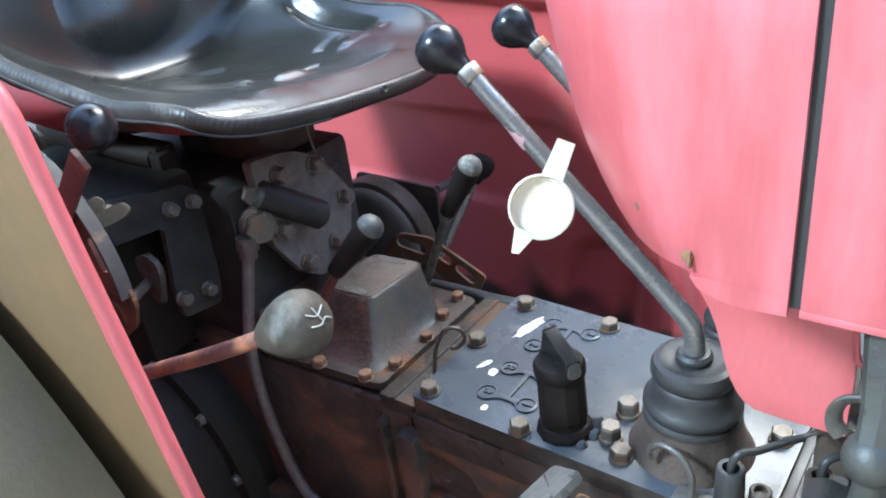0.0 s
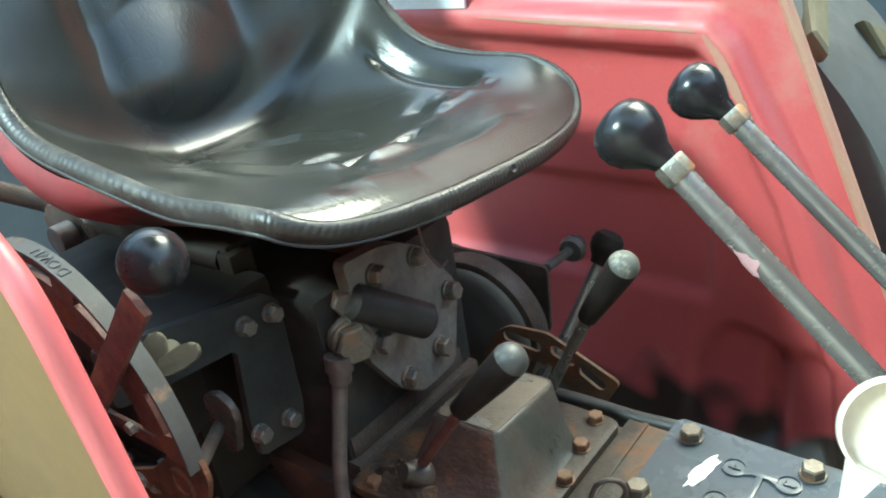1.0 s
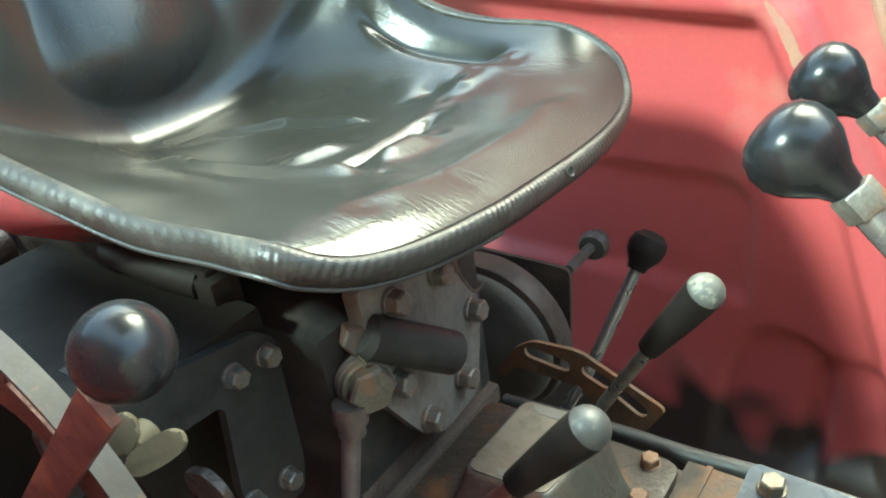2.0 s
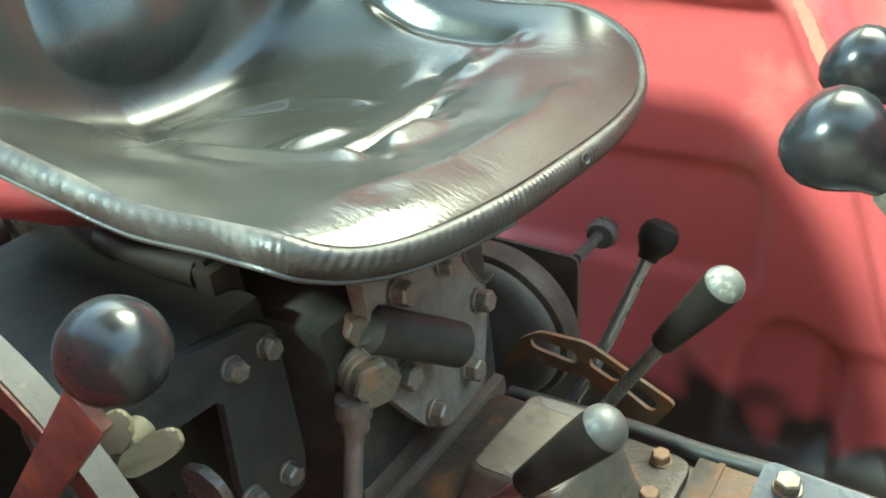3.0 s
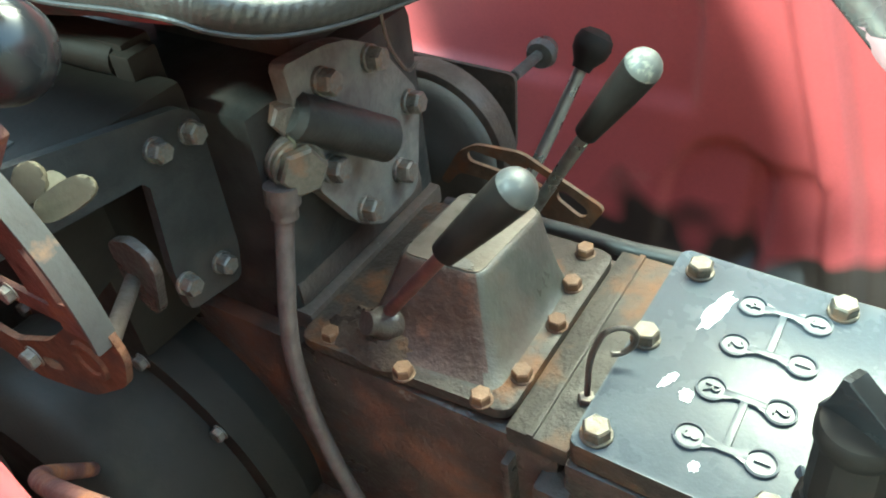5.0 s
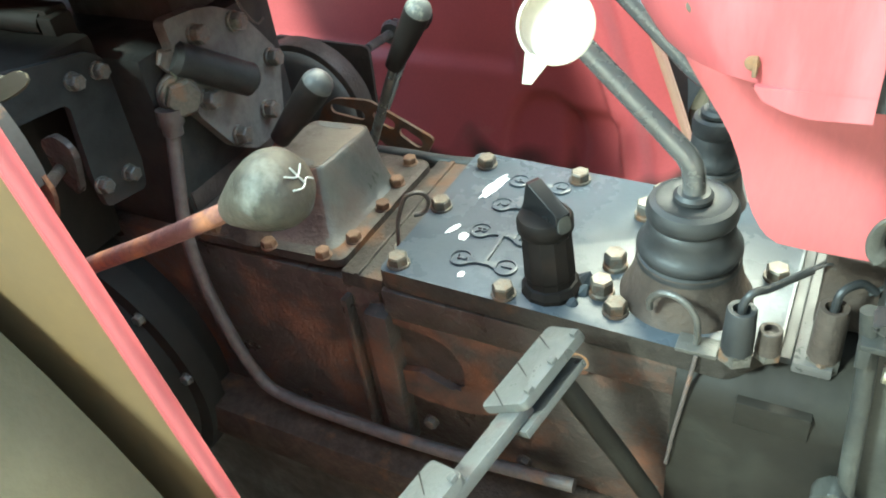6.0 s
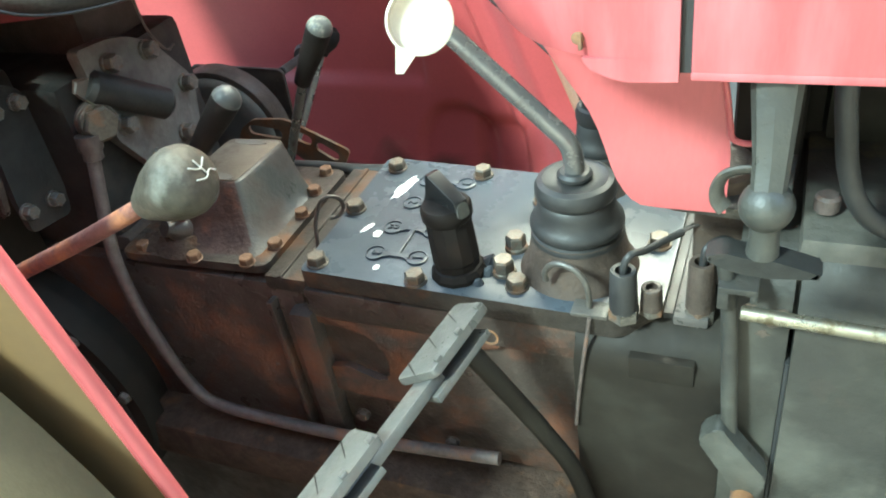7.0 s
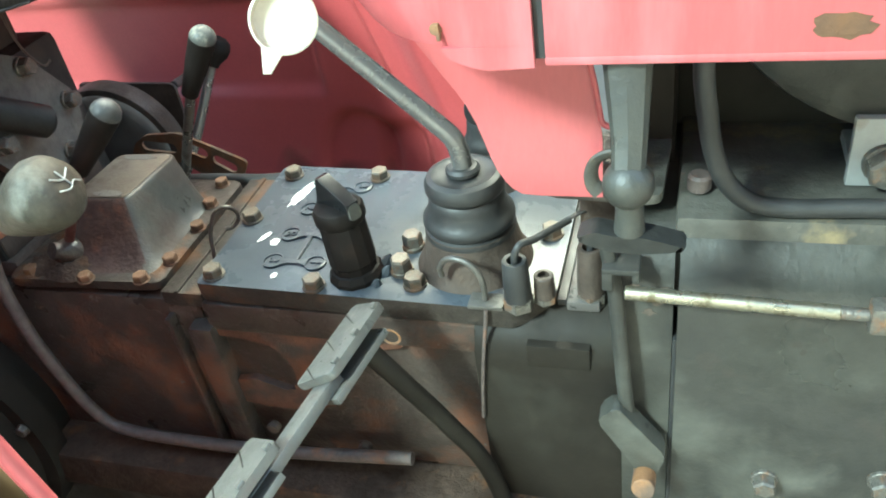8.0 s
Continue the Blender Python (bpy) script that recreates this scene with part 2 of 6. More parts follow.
BLACK = material("glossy_black_plastic", (0.012, 0.012, 0.013), (0.02, 0.02, 0.02), rough=0.26, scale=30, fine=300, bump=0.0, rough_var=0.05, spec=0.3)
BLACK_WORN = material("worn_black_plastic", (0.011, 0.009, 0.008), (0.018, 0.014, 0.012), rough=0.58, spec=0.10, scale=40, fine=300, bump=0.08,
                      dirt=(0.022, 0.016, 0.013), dirt_at=0.62, dirt_scale=40)
# the grey of this tip stands in for sky sheen on a dark grip
TIP = material("grey_sheen_plastic_tip", (0.050, 0.051, 0.050), (0.034, 0.033, 0.032), rough=0.48, spec=0.35, scale=50, fine=300, bump=0.08,
               dirt=(0.12, 0.115, 0.105), dirt_at=0.64, dirt_scale=60)
TIP_PALE = material("scuffed_pale_plastic_tip", (0.085, 0.085, 0.076), (0.05, 0.048, 0.044), rough=0.50, spec=0.35, scale=60, fine=300, bump=0.1,
                    dirt=(0.26, 0.245, 0.19), dirt_at=0.62, dirt_scale=70)
DUSTY = material("dusty_brown_steel", (0.120, 0.093, 0.081), (0.066, 0.050, 0.044), rough=0.55, scale=26, fine=280, bump=0.2,
                 dirt=(0.20, 0.10, 0.06), dirt_at=0.62, dirt_scale=24, lumps=0.3)
RUBBER = material("black_rubber", (0.022, 0.022, 0.022), (0.038, 0.036, 0.034), rough=0.55, scale=24, fine=260, bump=0.1,
                  dirt=(0.050, 0.045, 0.040), dirt_at=0.64, dirt_scale=20)
# olive tone follows the shaded fender back that the near tyre stands for
TYRE = material("olive_tyre_rubber", (0.100, 0.083, 0.042), (0.066, 0.056, 0.030), rough=0.8, scale=12, fine=200, bump=0.2,
                dirt=(0.12, 0.105, 0.075), dirt_at=0.6, dirt_scale=9)
VINYL = material("worn_black_vinyl", (0.021, 0.021, 0.018), (0.036, 0.033, 0.027), rough=0.235, scale=5, fine=420, bump=0.06, rough_var=0.06, spec=0.40, wrinkle=0.22, amount=0.5)
PIPING = material("wrinkled_vinyl_edge", (0.023, 0.020, 0.017), (0.044, 0.038, 0.031), rough=0.48, scale=16, fine=300, bump=0.25,
                  dirt=(0.085, 0.078, 0.062), dirt_at=0.62, dirt_scale=14, spec=0.42)
CREAM = material("cream_plastic", (0.58, 0.54, 0.43), (0.50, 0.455, 0.34), rough=0.4, scale=30, fine=300, amount=0.3, bump=0.03)
KNOB_TAN = material("scuffed_grey_tan_knob", (0.056, 0.051, 0.039), (0.085, 0.060, 0.040), lumps=0.25, rough=0.55, spec=0.25, scale=28, fine=240, bump=0.12,
                    dirt=(0.125, 0.12, 0.10), dirt_at=0.66, dirt_scale=34)
MUD = material("dusty_fender_back", (0.150, 0.089, 0.033), (0.072, 0.045, 0.019), rough=0.75, scale=6, fine=200, bump=0.1,
               dirt=(0.12, 0.080, 0.040), dirt_at=0.62, dirt_scale=8)
BRASS = material("dull_brass", (0.078, 0.068, 0.043), (0.070, 0.045, 0.030), rough=0.65, spec=0.2, metal=0.0, scale=40, fine=300, bump=0.1)
ARC = material("scale_bare_metal", (0.078, 0.074, 0.068), (0.054, 0.048, 0.041), rough=0.6, spec=0.2, metal=0.1, scale=50, fine=300, bump=0.1,
               dirt=(0.30, 0.17, 0.09), dirt_at=0.66, dirt_scale=26)
WHITE = material("flaking_white_paint", (0.75, 0.77, 0.78), (0.6, 0.62, 0.63), rough=0.5, scale=60, fine=300, bump=0.2)
INK = material("dark_ink", (0.03, 0.03, 0.03), rough=0.6, bump=0.0)
BEAD = material("bare_tan_edge", (0.36, 0.21, 0.14), (0.40, 0.12, 0.10), rough=0.55, scale=22, fine=300, bump=0.1)
SOIL = material("dusty_floor", (0.21, 0.185, 0.145), (0.15, 0.13, 0.10), rough=0.95, scale=1.5, fine=40, bump=0.6)
# cream tone of the unseen yard walls, for warm bounce and reflections
LIMEWASH = material("cream_limewash", (0.80, 0.74, 0.62), (0.72, 0.65, 0.52), rough=0.9, scale=0.6, fine=8, bump=0.2)
# paled so the unseen front wall bounces more fill
PLASTER = material("pale_bounce_plaster", (0.62, 0.61, 0.57), (0.50, 0.49, 0.45), rough=0.9, scale=0.8, fine=9, bump=0.2)
SHEET = material("dark_shed_sheet", (0.060, 0.072, 0.085), (0.045, 0.053, 0.062), rough=0.6, scale=3, fine=60, bump=0.2)
LEDGE = material("dusty_pale_casting", (0.092, 0.088, 0.075), (0.052, 0.048, 0.040), rough=0.55, scale=10, fine=200, amount=0.9, bump=0.3, dirt=(0.20, 0.155, 0.085), dirt_at=0.6, dirt_scale=16, lumps=0.4)
TYRE_GREY = material("grey_worn_tyre", (0.066, 0.066, 0.062), (0.040, 0.040, 0.038), rough=0.7, scale=12, fine=200, bump=0.2)


# ---- mesh helpers ----
def part(name, bm, mat, parent=None, label="", angle=35):
    me = bpy.data.meshes.new(name)
    bmesh.ops.recalc_face_normals(bm, faces=bm.faces)
    bm.to_mesh(me)
    bm.free()
    me.materials.append(mat)
    for p in me.polygons:
        p.use_smooth = True
    me.set_sharp_from_angle(angle=radians(angle))
    ob = new(name, me)
    if parent:
        ob.parent = parent
    if label:
        ob["label"] = label
    return ob


def thing(name, label, category, group="", kind=""):
    return tagged(new(name), label, category, group, kind)


def frame_to(axis, up=(0, 0, 1)):
    """A turn whose z runs along axis."""
    z = Vector(axis).normalized()
    x = Vector(up).cross(z)
    if x.length < 1e-4:
        x = Vector((1, 0, 0)).cross(z)
    x.normalize()
    return Matrix((x, z.cross(x), z)).transposed().to_4x4()


def lathe(bm, profile, place, axis=(0, 0, 1), seg=28, squash=1.0):
    """Profile of (radius, height) turned about the axis through place."""
    m = Matrix.Translation(place) @ frame_to(axis)
    rings = []
    for r, h in profile:
        if r < 1e-5:
            rings.append([bm.verts.new(m @ Vector((0, 0, h)))])
        else:
            rings.append([bm.verts.new(m @ Vector((r * math.cos(2 * math.pi * i / seg), squash * r * math.sin(2 * math.pi * i / seg), h))) for i in range(seg)])
    for a, b in zip(rings, rings[1:]):
        for i in range(seg):
            j = (i + 1) % seg
            if len(a) == 1 and len(b) > 1:
                bm.faces.new((a[0], b[i], b[j]))
            elif len(b) == 1 and len(a) > 1:
                bm.faces.new((a[i], a[j], b[0]))
            elif len(a) > 1:
                bm.faces.new((a[i], a[j], b[j], b[i]))
    for ring in (rings[0], rings[-1]):
        if len(ring) > 1:
            bm.faces.new(ring)
    return bm


def rod(bm, p0, p1, r, r1=None, seg=20, chamfer=0.0008):
    p0, p1 = Vector(p0), Vector(p1)
    h, r1 = (p1 - p0).length, r if r1 is None else r1
    return lathe(bm, [(r - chamfer, 0), (r, chamfer), (r1, h - chamfer), (r1 - chamfer, h)], p0, p1 - p0, seg)


def curve_points(pts, steps=8):
    """A smooth line through the points (Catmull-Rom)."""
    p = [Vector(q) for q in pts]
    p = [2 * p[0] - p[1]] + p + [2 * p[-1] - p[-2]]
    out = []
    for a, b, c, d in zip(p, p[1:], p[2:], p[3:]):
        for k in range(steps):
            t = k / steps
            out.append(0.5 * ((2 * b) + (c - a) * t + (2 * a - 5 * b + 4 * c - d) * t * t + (3 * b - a - 3 * c + d) * t ** 3))
    return out + [p[-2]]


def tube(bm, pts, r, seg=14, steps=8, smooth=True, flat=1.0):
    """A round bar along a line; r is a number or a function of 0 to 1."""
    line = curve_points(pts, steps) if smooth else [Vector(q) for q in pts]
    rings, side = [], None
    for i, p in enumerate(line):
        d = (line[min(i + 1, len(line) - 1)] - line[max(i - 1, 0)]).normalized()
        if side is None:
            side = d.orthogonal().normalized()
        side = (side - d * side.dot(d)).normalized()
        other = d.cross(side)
        rr = r(i / (len(line) - 1)) if callable(r) else r
        rings.append([bm.verts.new(p + rr * (math.cos(a) * side + flat * math.sin(a) * other)) for a in (2 * math.pi * k / seg for k in range(seg))])
    for a, b in zip(rings, rings[1:]):
        for i in range(seg):
            j = (i + 1) % seg
            bm.faces.new((a[i], a[j], b[j], b[i]))
    bm.faces.new(rings[0])
    bm.faces.new(rings[-1])
    return bm


def box(bm, lo, hi, bevel=0.0, seg=2, m=None):
    m = m or Matrix.Identity(4)
    made = bmesh.ops.create_cube(bm, size=1.0, matrix=m @ Matrix.Translation((Vector(lo) + Vector(hi)) / 2) @ Matrix.Diagonal((*(Vector(hi) - Vector(lo)), 1)))
    if bevel:
        edges = list({e for v in made["verts"] for e in v.link_edges})
        bmesh.ops.bevel(bm, geom=edges, offset=bevel, segments=seg, affect="EDGES", profile=0.6)
    return bm


def prism(bm, outline, depth, m=None, bevel=0.0, seg=2):
    """An outline in the xy plane of m, drawn out along its z by depth."""
    m = m or Matrix.Identity(4)
    low = [bm.verts.new(m @ Vector((x, y, 0))) for x, y in outline]
    top = [bm.verts.new(m @ Vector((x, y, depth))) for x, y in outline]
    n = len(outline)
    faces = [bm.faces.new(low[::-1]), bm.faces.new(top)]
    faces += [bm.faces.new((low[i], low[(i + 1) % n], top[(i + 1) % n], top[i])) for i in range(n)]
    if bevel:
        edges = list({e for f in faces[:2] for e in f.edges})
        bmesh.ops.bevel(bm, geom=edges, offset=bevel, segments=seg, affect="EDGES", profile=0.6)
    return bm


def rounded(outline, r, steps=5):
    """An outline with its corners rounded."""
    out, n = [], len(outline)
    for i in range(n):
        a, b, c = Vector(outline[i - 1]), Vector(outline[i]), Vector(outline[(i + 1) % n])
        k = min(r, 0.45 * (a - b).length, 0.45 * (c - b).length)
        p, q = b + (a - b).normalized() * k, b + (c - b).normalized() * k
        for s in range(steps + 1):
            t = s / steps
            out.append(tuple((1 - t) ** 2 * p + 2 * t * (1 - t) * b + t * t * q))
    return out


XZ = Matrix(((1, 0, 0, 0), (0, 0, 1, 0), (0, 1, 0, 0), (0, 0, 0, 1)))   # outline x, z drawn out along y
YZ = Matrix(((0, 0, 1, 0), (1, 0, 0, 0), (0, 1, 0, 0), (0, 0, 0, 1)))   # outline y, z drawn out along x


def at_y(y):
    return Matrix.Translation((0, y, 0)) @ XZ


def at_x(x):
    return Matrix.Translation((x, 0, 0)) @ YZ


def sheet(bm, rows, thick):
    """A grid of points as a plate: its face and a back, thick away from it, closed round the rim."""
    nr, nc = len(rows), len(rows[0])
    rows = [[Vector(p) for p in row] for row in rows]
    back = []
    for j in range(nr):
        line = []
        for i in range(nc):
            u = rows[j][min(i + 1, nc - 1)] - rows[j][max(i - 1, 0)]
            v = rows[min(j + 1, nr - 1)][i] - rows[max(j - 1, 0)][i]
            line.append(rows[j][i] + u.cross(v).normalized() * thick)
        back.append(line)
    f = [[bm.verts.new(p) for p in row] for row in rows]
    b = [[bm.verts.new(p) for p in row] for row in back]
    for j in range(nr - 1):
        for i in range(nc - 1):
            bm.faces.new((f[j][i], f[j][i + 1], f[j + 1][i + 1], f[j + 1][i]))
            bm.faces.new((b[j][i], b[j + 1][i], b[j + 1][i + 1], b[j][i + 1]))
    for j in range(nr - 1):
        for i in (0, nc - 1):
            bm.faces.new((f[j][i], f[j + 1][i], b[j + 1][i], b[j][i]))
    for i in range(nc - 1):
        for j in (0, nr - 1):
            bm.faces.new((f[j][i], f[j][i + 1], b[j][i + 1], b[j][i]))
    return bm


def soft(v, a, b):
    t = max(0.0, min(1.0, (v - a) / (b - a)))
    return t * t * (3 - 2 * t)


def bolt_mesh(name, across, head, washer, mat):
    """A hexagon head with a chamfered top, on a washer."""
    bm = bmesh.new()
    r = across / 2 / math.cos(math.pi / 6)
    if washer:
        lathe(bm, [(r * 1.12, 0), (r * 1.12, washer * 0.8), (r * 1.06, washer)], (0, 0, 0), seg=18)
    lathe(bm, [(r, washer), (r, washer + head * 0.82), (r * 0.86, washer + head)], (0, 0, 0), seg=6)
    me = bpy.data.meshes.new(name)
    bmesh.ops.recalc_face_normals(bm, faces=bm.faces)
    bm.to_mesh(me)
    bm.free()
    me.materials.append(mat)
    return me


BOLTS = {"plate": bolt_mesh("bolt", 0.0165, 0.0085, 0.0022, BOLT_TAN), "hump": bolt_mesh("bolt", 0.013, 0.007, 0.0015, RUST_BROWN),
         "cover": bolt_mesh("bolt", 0.0165, 0.0105, 0.0035, BOLT), "dark": bolt_mesh("bolt", 0.012, 0.006, 0.001, IRON_DARK), "small": bolt_mesh("bolt", 0.012, 0.006, 0.001, BOLT), "tall": bolt_mesh("bolt", 0.0165, 0.012, 0.004, BOLT)}


def bolt(kind, place, axis, parent, spin=0, size=1.0, name="bolt"):
    ob = new(name, BOLTS[kind])
    ob.matrix_world = Matrix.Translation(place) @ frame_to(axis) @ pose(0, 0, 0, 0, 0, spin) @ Matrix.Diagonal((size, size, size, 1))
    ob.parent = parent
    return ob


def relief(name, text, size, depth, m, mat, parent, label=""):
    """Raised characters from the built-in font, as a mesh."""
    cu = bpy.data.curves.new(name, "FONT")
    cu.body, cu.size, cu.extrude, cu.align_x, cu.align_y = text, size, depth, "CENTER", "CENTER"
    tmp = new("tmp_text", cu)
    me = bpy.data.meshes.new_from_object(tmp.evaluated_get(bpy.context.evaluated_depsgraph_get()))
    bpy.data.objects.remove(tmp)
    bpy.data.curves.remove(cu)
    me.name = name
    me.transform(m)
    me.materials.clear()
    me.materials.append(mat)
    ob = new(name, me)
    ob.parent = parent
    if label:
        ob["label"] = label
    return ob


# ---- setting: ground, shed walls, and unseen surfaces that shape the light ----
def ground_sheet():
    bm = bmesh.new()
    bmesh.ops.create_grid(bm, x_segments=60, y_segments=60, size=60)
    for v in bm.verts:
        v.co.z = 0.02 * noise.noise(v.co * 0.6) if v.co.length > 3 else 0.0
    tagged(part("ground", bm, SOIL), "dusty bare brown floor", "ground", kind="structure")


ground_sheet()
bm = bmesh.new()
# unseen sheets: near side with a hole for the lamp, then strips shaping reflections
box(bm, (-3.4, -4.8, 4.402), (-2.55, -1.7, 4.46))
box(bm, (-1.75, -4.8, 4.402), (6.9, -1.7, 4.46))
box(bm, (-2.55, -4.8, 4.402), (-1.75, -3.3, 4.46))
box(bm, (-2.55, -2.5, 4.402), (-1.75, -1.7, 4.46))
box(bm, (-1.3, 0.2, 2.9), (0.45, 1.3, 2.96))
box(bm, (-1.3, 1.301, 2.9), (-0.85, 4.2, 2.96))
tagged(part("overhead_blocker", bm, SHEET), "unseen dark overhead sheets that shape the light", "roof", kind="structure")
# height and length run past the seen part to keep reflections dark
bm = bmesh.new()
box(bm, (-3.3, 3.6, 0), (6.9, 3.66, 3.5))
tagged(part("wall_far", bm, SHEET), "dark shed wall sheet behind the tractor", "wall", kind="structure")


# seen only as dark background; height is set to darken the seat's reflections
bm = bmesh.new()
box(bm, (-3.3, -0.6, 0), (-3.24, 3.598, 2.75))
tagged(part("wall_back", bm, SHEET), "dark shed wall sheet behind the seat", "wall", kind="structure")


# out of view, added so glossy parts have a cream surface to reflect
bm = bmesh.new()
box(bm, (-11, 7.0, 0), (5, 7.3, 6.5))
tagged(part("unseen_outer_wall", bm, LIMEWASH), "unseen cream wall across the yard, added as a reflector", "wall", kind="structure")
# out of view, added to cut off low sky and return soft fill
bm = bmesh.new()
box(bm, (-3.4, -4.8, 0), (6.9, -4.5, 4.4))
tagged(part("unseen_front_wall", bm, PLASTER), "unseen pale wall blocking low sky and bouncing fill", "wall", kind="structure")
# out of view, added as a beige reflector for the seat
bm = bmesh.new()
box(bm, (-9.3, -3.0, 0), (-9.0, 6.99, 5.5))
tagged(part("unseen_yard_wall", bm, LIMEWASH), "unseen cream wall behind, added for beige reflections", "wall", kind="structure")
# out of view, added to warm the blue sky light from the front
bm = bmesh.new()
box(bm, (7.0, -4.8, 0), (7.3, 6.99, 3.6))
tagged(part("unseen_gate_wall", bm, LIMEWASH), "unseen cream wall ahead, added for warm bounce", "wall", kind="structure")


# ---- transmission housing ----
gearbox = thing("transmission_housing", "oil-stained rusty cast iron tractor transmission housing", "gearbox")


def gearbox_body():
    bm = bmesh.new()
    box(bm, (-0.436, 0.458, 0.50), (-0.06, 0.655, 0.712), 0.006)
    part("front_case", bm, CASE_RUST, gearbox, "rust-streaked brown casting wall")
    bm = bmesh.new()
    box(bm, (-0.432, 0.449, 0.676), (-0.09, 0.659, 0.711), 0.005)
    part("case_rim", bm, CASE_RUST, gearbox)
    bm = bmesh.new()
    box(bm, (-0.98, 0.456, 0.42), (-0.4385, 0.655, 0.706), 0.008)
    part("rear_case", bm, CASE_RUST, gearbox)
    bm = bmesh.new()
    box(bm, (-0.4765, 0.455, 0.70), (-0.4312, 0.655, 0.7165), 0.002)
    box(bm, (-0.461, 0.455, 0.7135), (-0.456, 0.655, 0.7185), 0.001)
    part("joint_strip", bm, STRIP, gearbox, "rust-brown joint strip between the two covers")
    # raised web round a sunk pocket in the side
    bm = bmesh.new()
    wall = [(-0.432, 0.700), (-0.432, 0.668), (-0.40, 0.668), (-0.376, 0.663), (-0.360, 0.650), (-0.355, 0.630), (-0.357, 0.606), (-0.366, 0.598), (-0.405, 0.612), (-0.432, 0.606),
            (-0.436, 0.575), (-0.40, 0.572), (-0.355, 0.572), (-0.318, 0.585), (-0.305, 0.61), (-0.298, 0.645), (-0.275, 0.665), (-0.235, 0.672), (-0.235, 0.700)]
    prism(bm, rounded(wall, 0.005, 3), 0.012, at_y(0.450), 0.003)
    part("web", bm, CASE_ORANGE, gearbox, "orange-rusted raised casting web")
    bm = bmesh.new()
    lathe(bm, [(0.0045, -0.004), (0.0045, 0.001), (0.009, 0.002), (0.010, 0.0), (0.010, -0.006)], (-0.243, 0.4505, 0.688), (0, -1, 0), 20)
    part("threaded_boss", bm, RUST, gearbox, "small rusty threaded boss")
    bm = bmesh.new()
    box(bm, (-0.4765, 0.444, 0.50), (-0.470, 0.458, 0.69), 0.002)
    part("cast_seam", bm, CASE_RUST, gearbox)
    bm = bmesh.new()
    box(bm, (-0.452, 0.440, 0.50), (-0.425, 0.47, 0.684), 0.006)
    part("rib", bm, CASE_RUST, gearbox)
    bm = bmesh.new()
    box(bm, (-0.98, 0.405, 0.44), (-0.02, 0.66, 0.497), 0.01)
    part("lower_flange", bm, CAKED, gearbox, "lower flange caked in brown dirt")
    bm = bmesh.new()
    box(bm, (-0.96, 0.44, 0.20), (-0.02, 0.65, 0.441), 0.02)
    part("lower_case", bm, IRON_DARK, gearbox)
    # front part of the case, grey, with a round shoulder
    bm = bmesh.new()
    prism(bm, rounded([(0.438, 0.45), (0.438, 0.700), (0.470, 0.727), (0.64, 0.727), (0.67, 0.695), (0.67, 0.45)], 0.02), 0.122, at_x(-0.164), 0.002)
    part("mid_case", bm, CASE_DARK, gearbox, "oil-darkened green-grey casting")
    bm = bmesh.new()
    box(bm, (-0.0025, 0.431, 0.45), (0.0004, 0.66, 0.728), 0.0005)
    part("gasket", bm, INK, gearbox, "black gasket edge")
    bm = bmesh.new()
    box(bm, (-0.0955, 0.468, 0.722), (-0.0875, 0.648, 0.729), 0.001)
    part("joint_groove", bm, INK, gearbox, "black oily joint beside the cover")
    bm = bmesh.new()
    box(bm, (-0.0870, 0.462, 0.722), (-0.0600, 0.648, 0.7315), 0.002)
    part("speckled_rim", bm, SPECKLED, gearbox, "speckled grey casting rim")
    bm = bmesh.new()
    box(bm, (-0.118, 0.4363, 0.680), (-0.066, 0.45, 0.7035), 0.0012)
    part("cast_pad", bm, CASE_DARK, gearbox)
    for x, z in ((-0.20, 0.47), (-0.30, 0.53), (-0.40, 0.545)):
        bolt("dark", (x, 0.448, z), (0, -1, 0), gearbox, 20 * z)


gearbox_body()


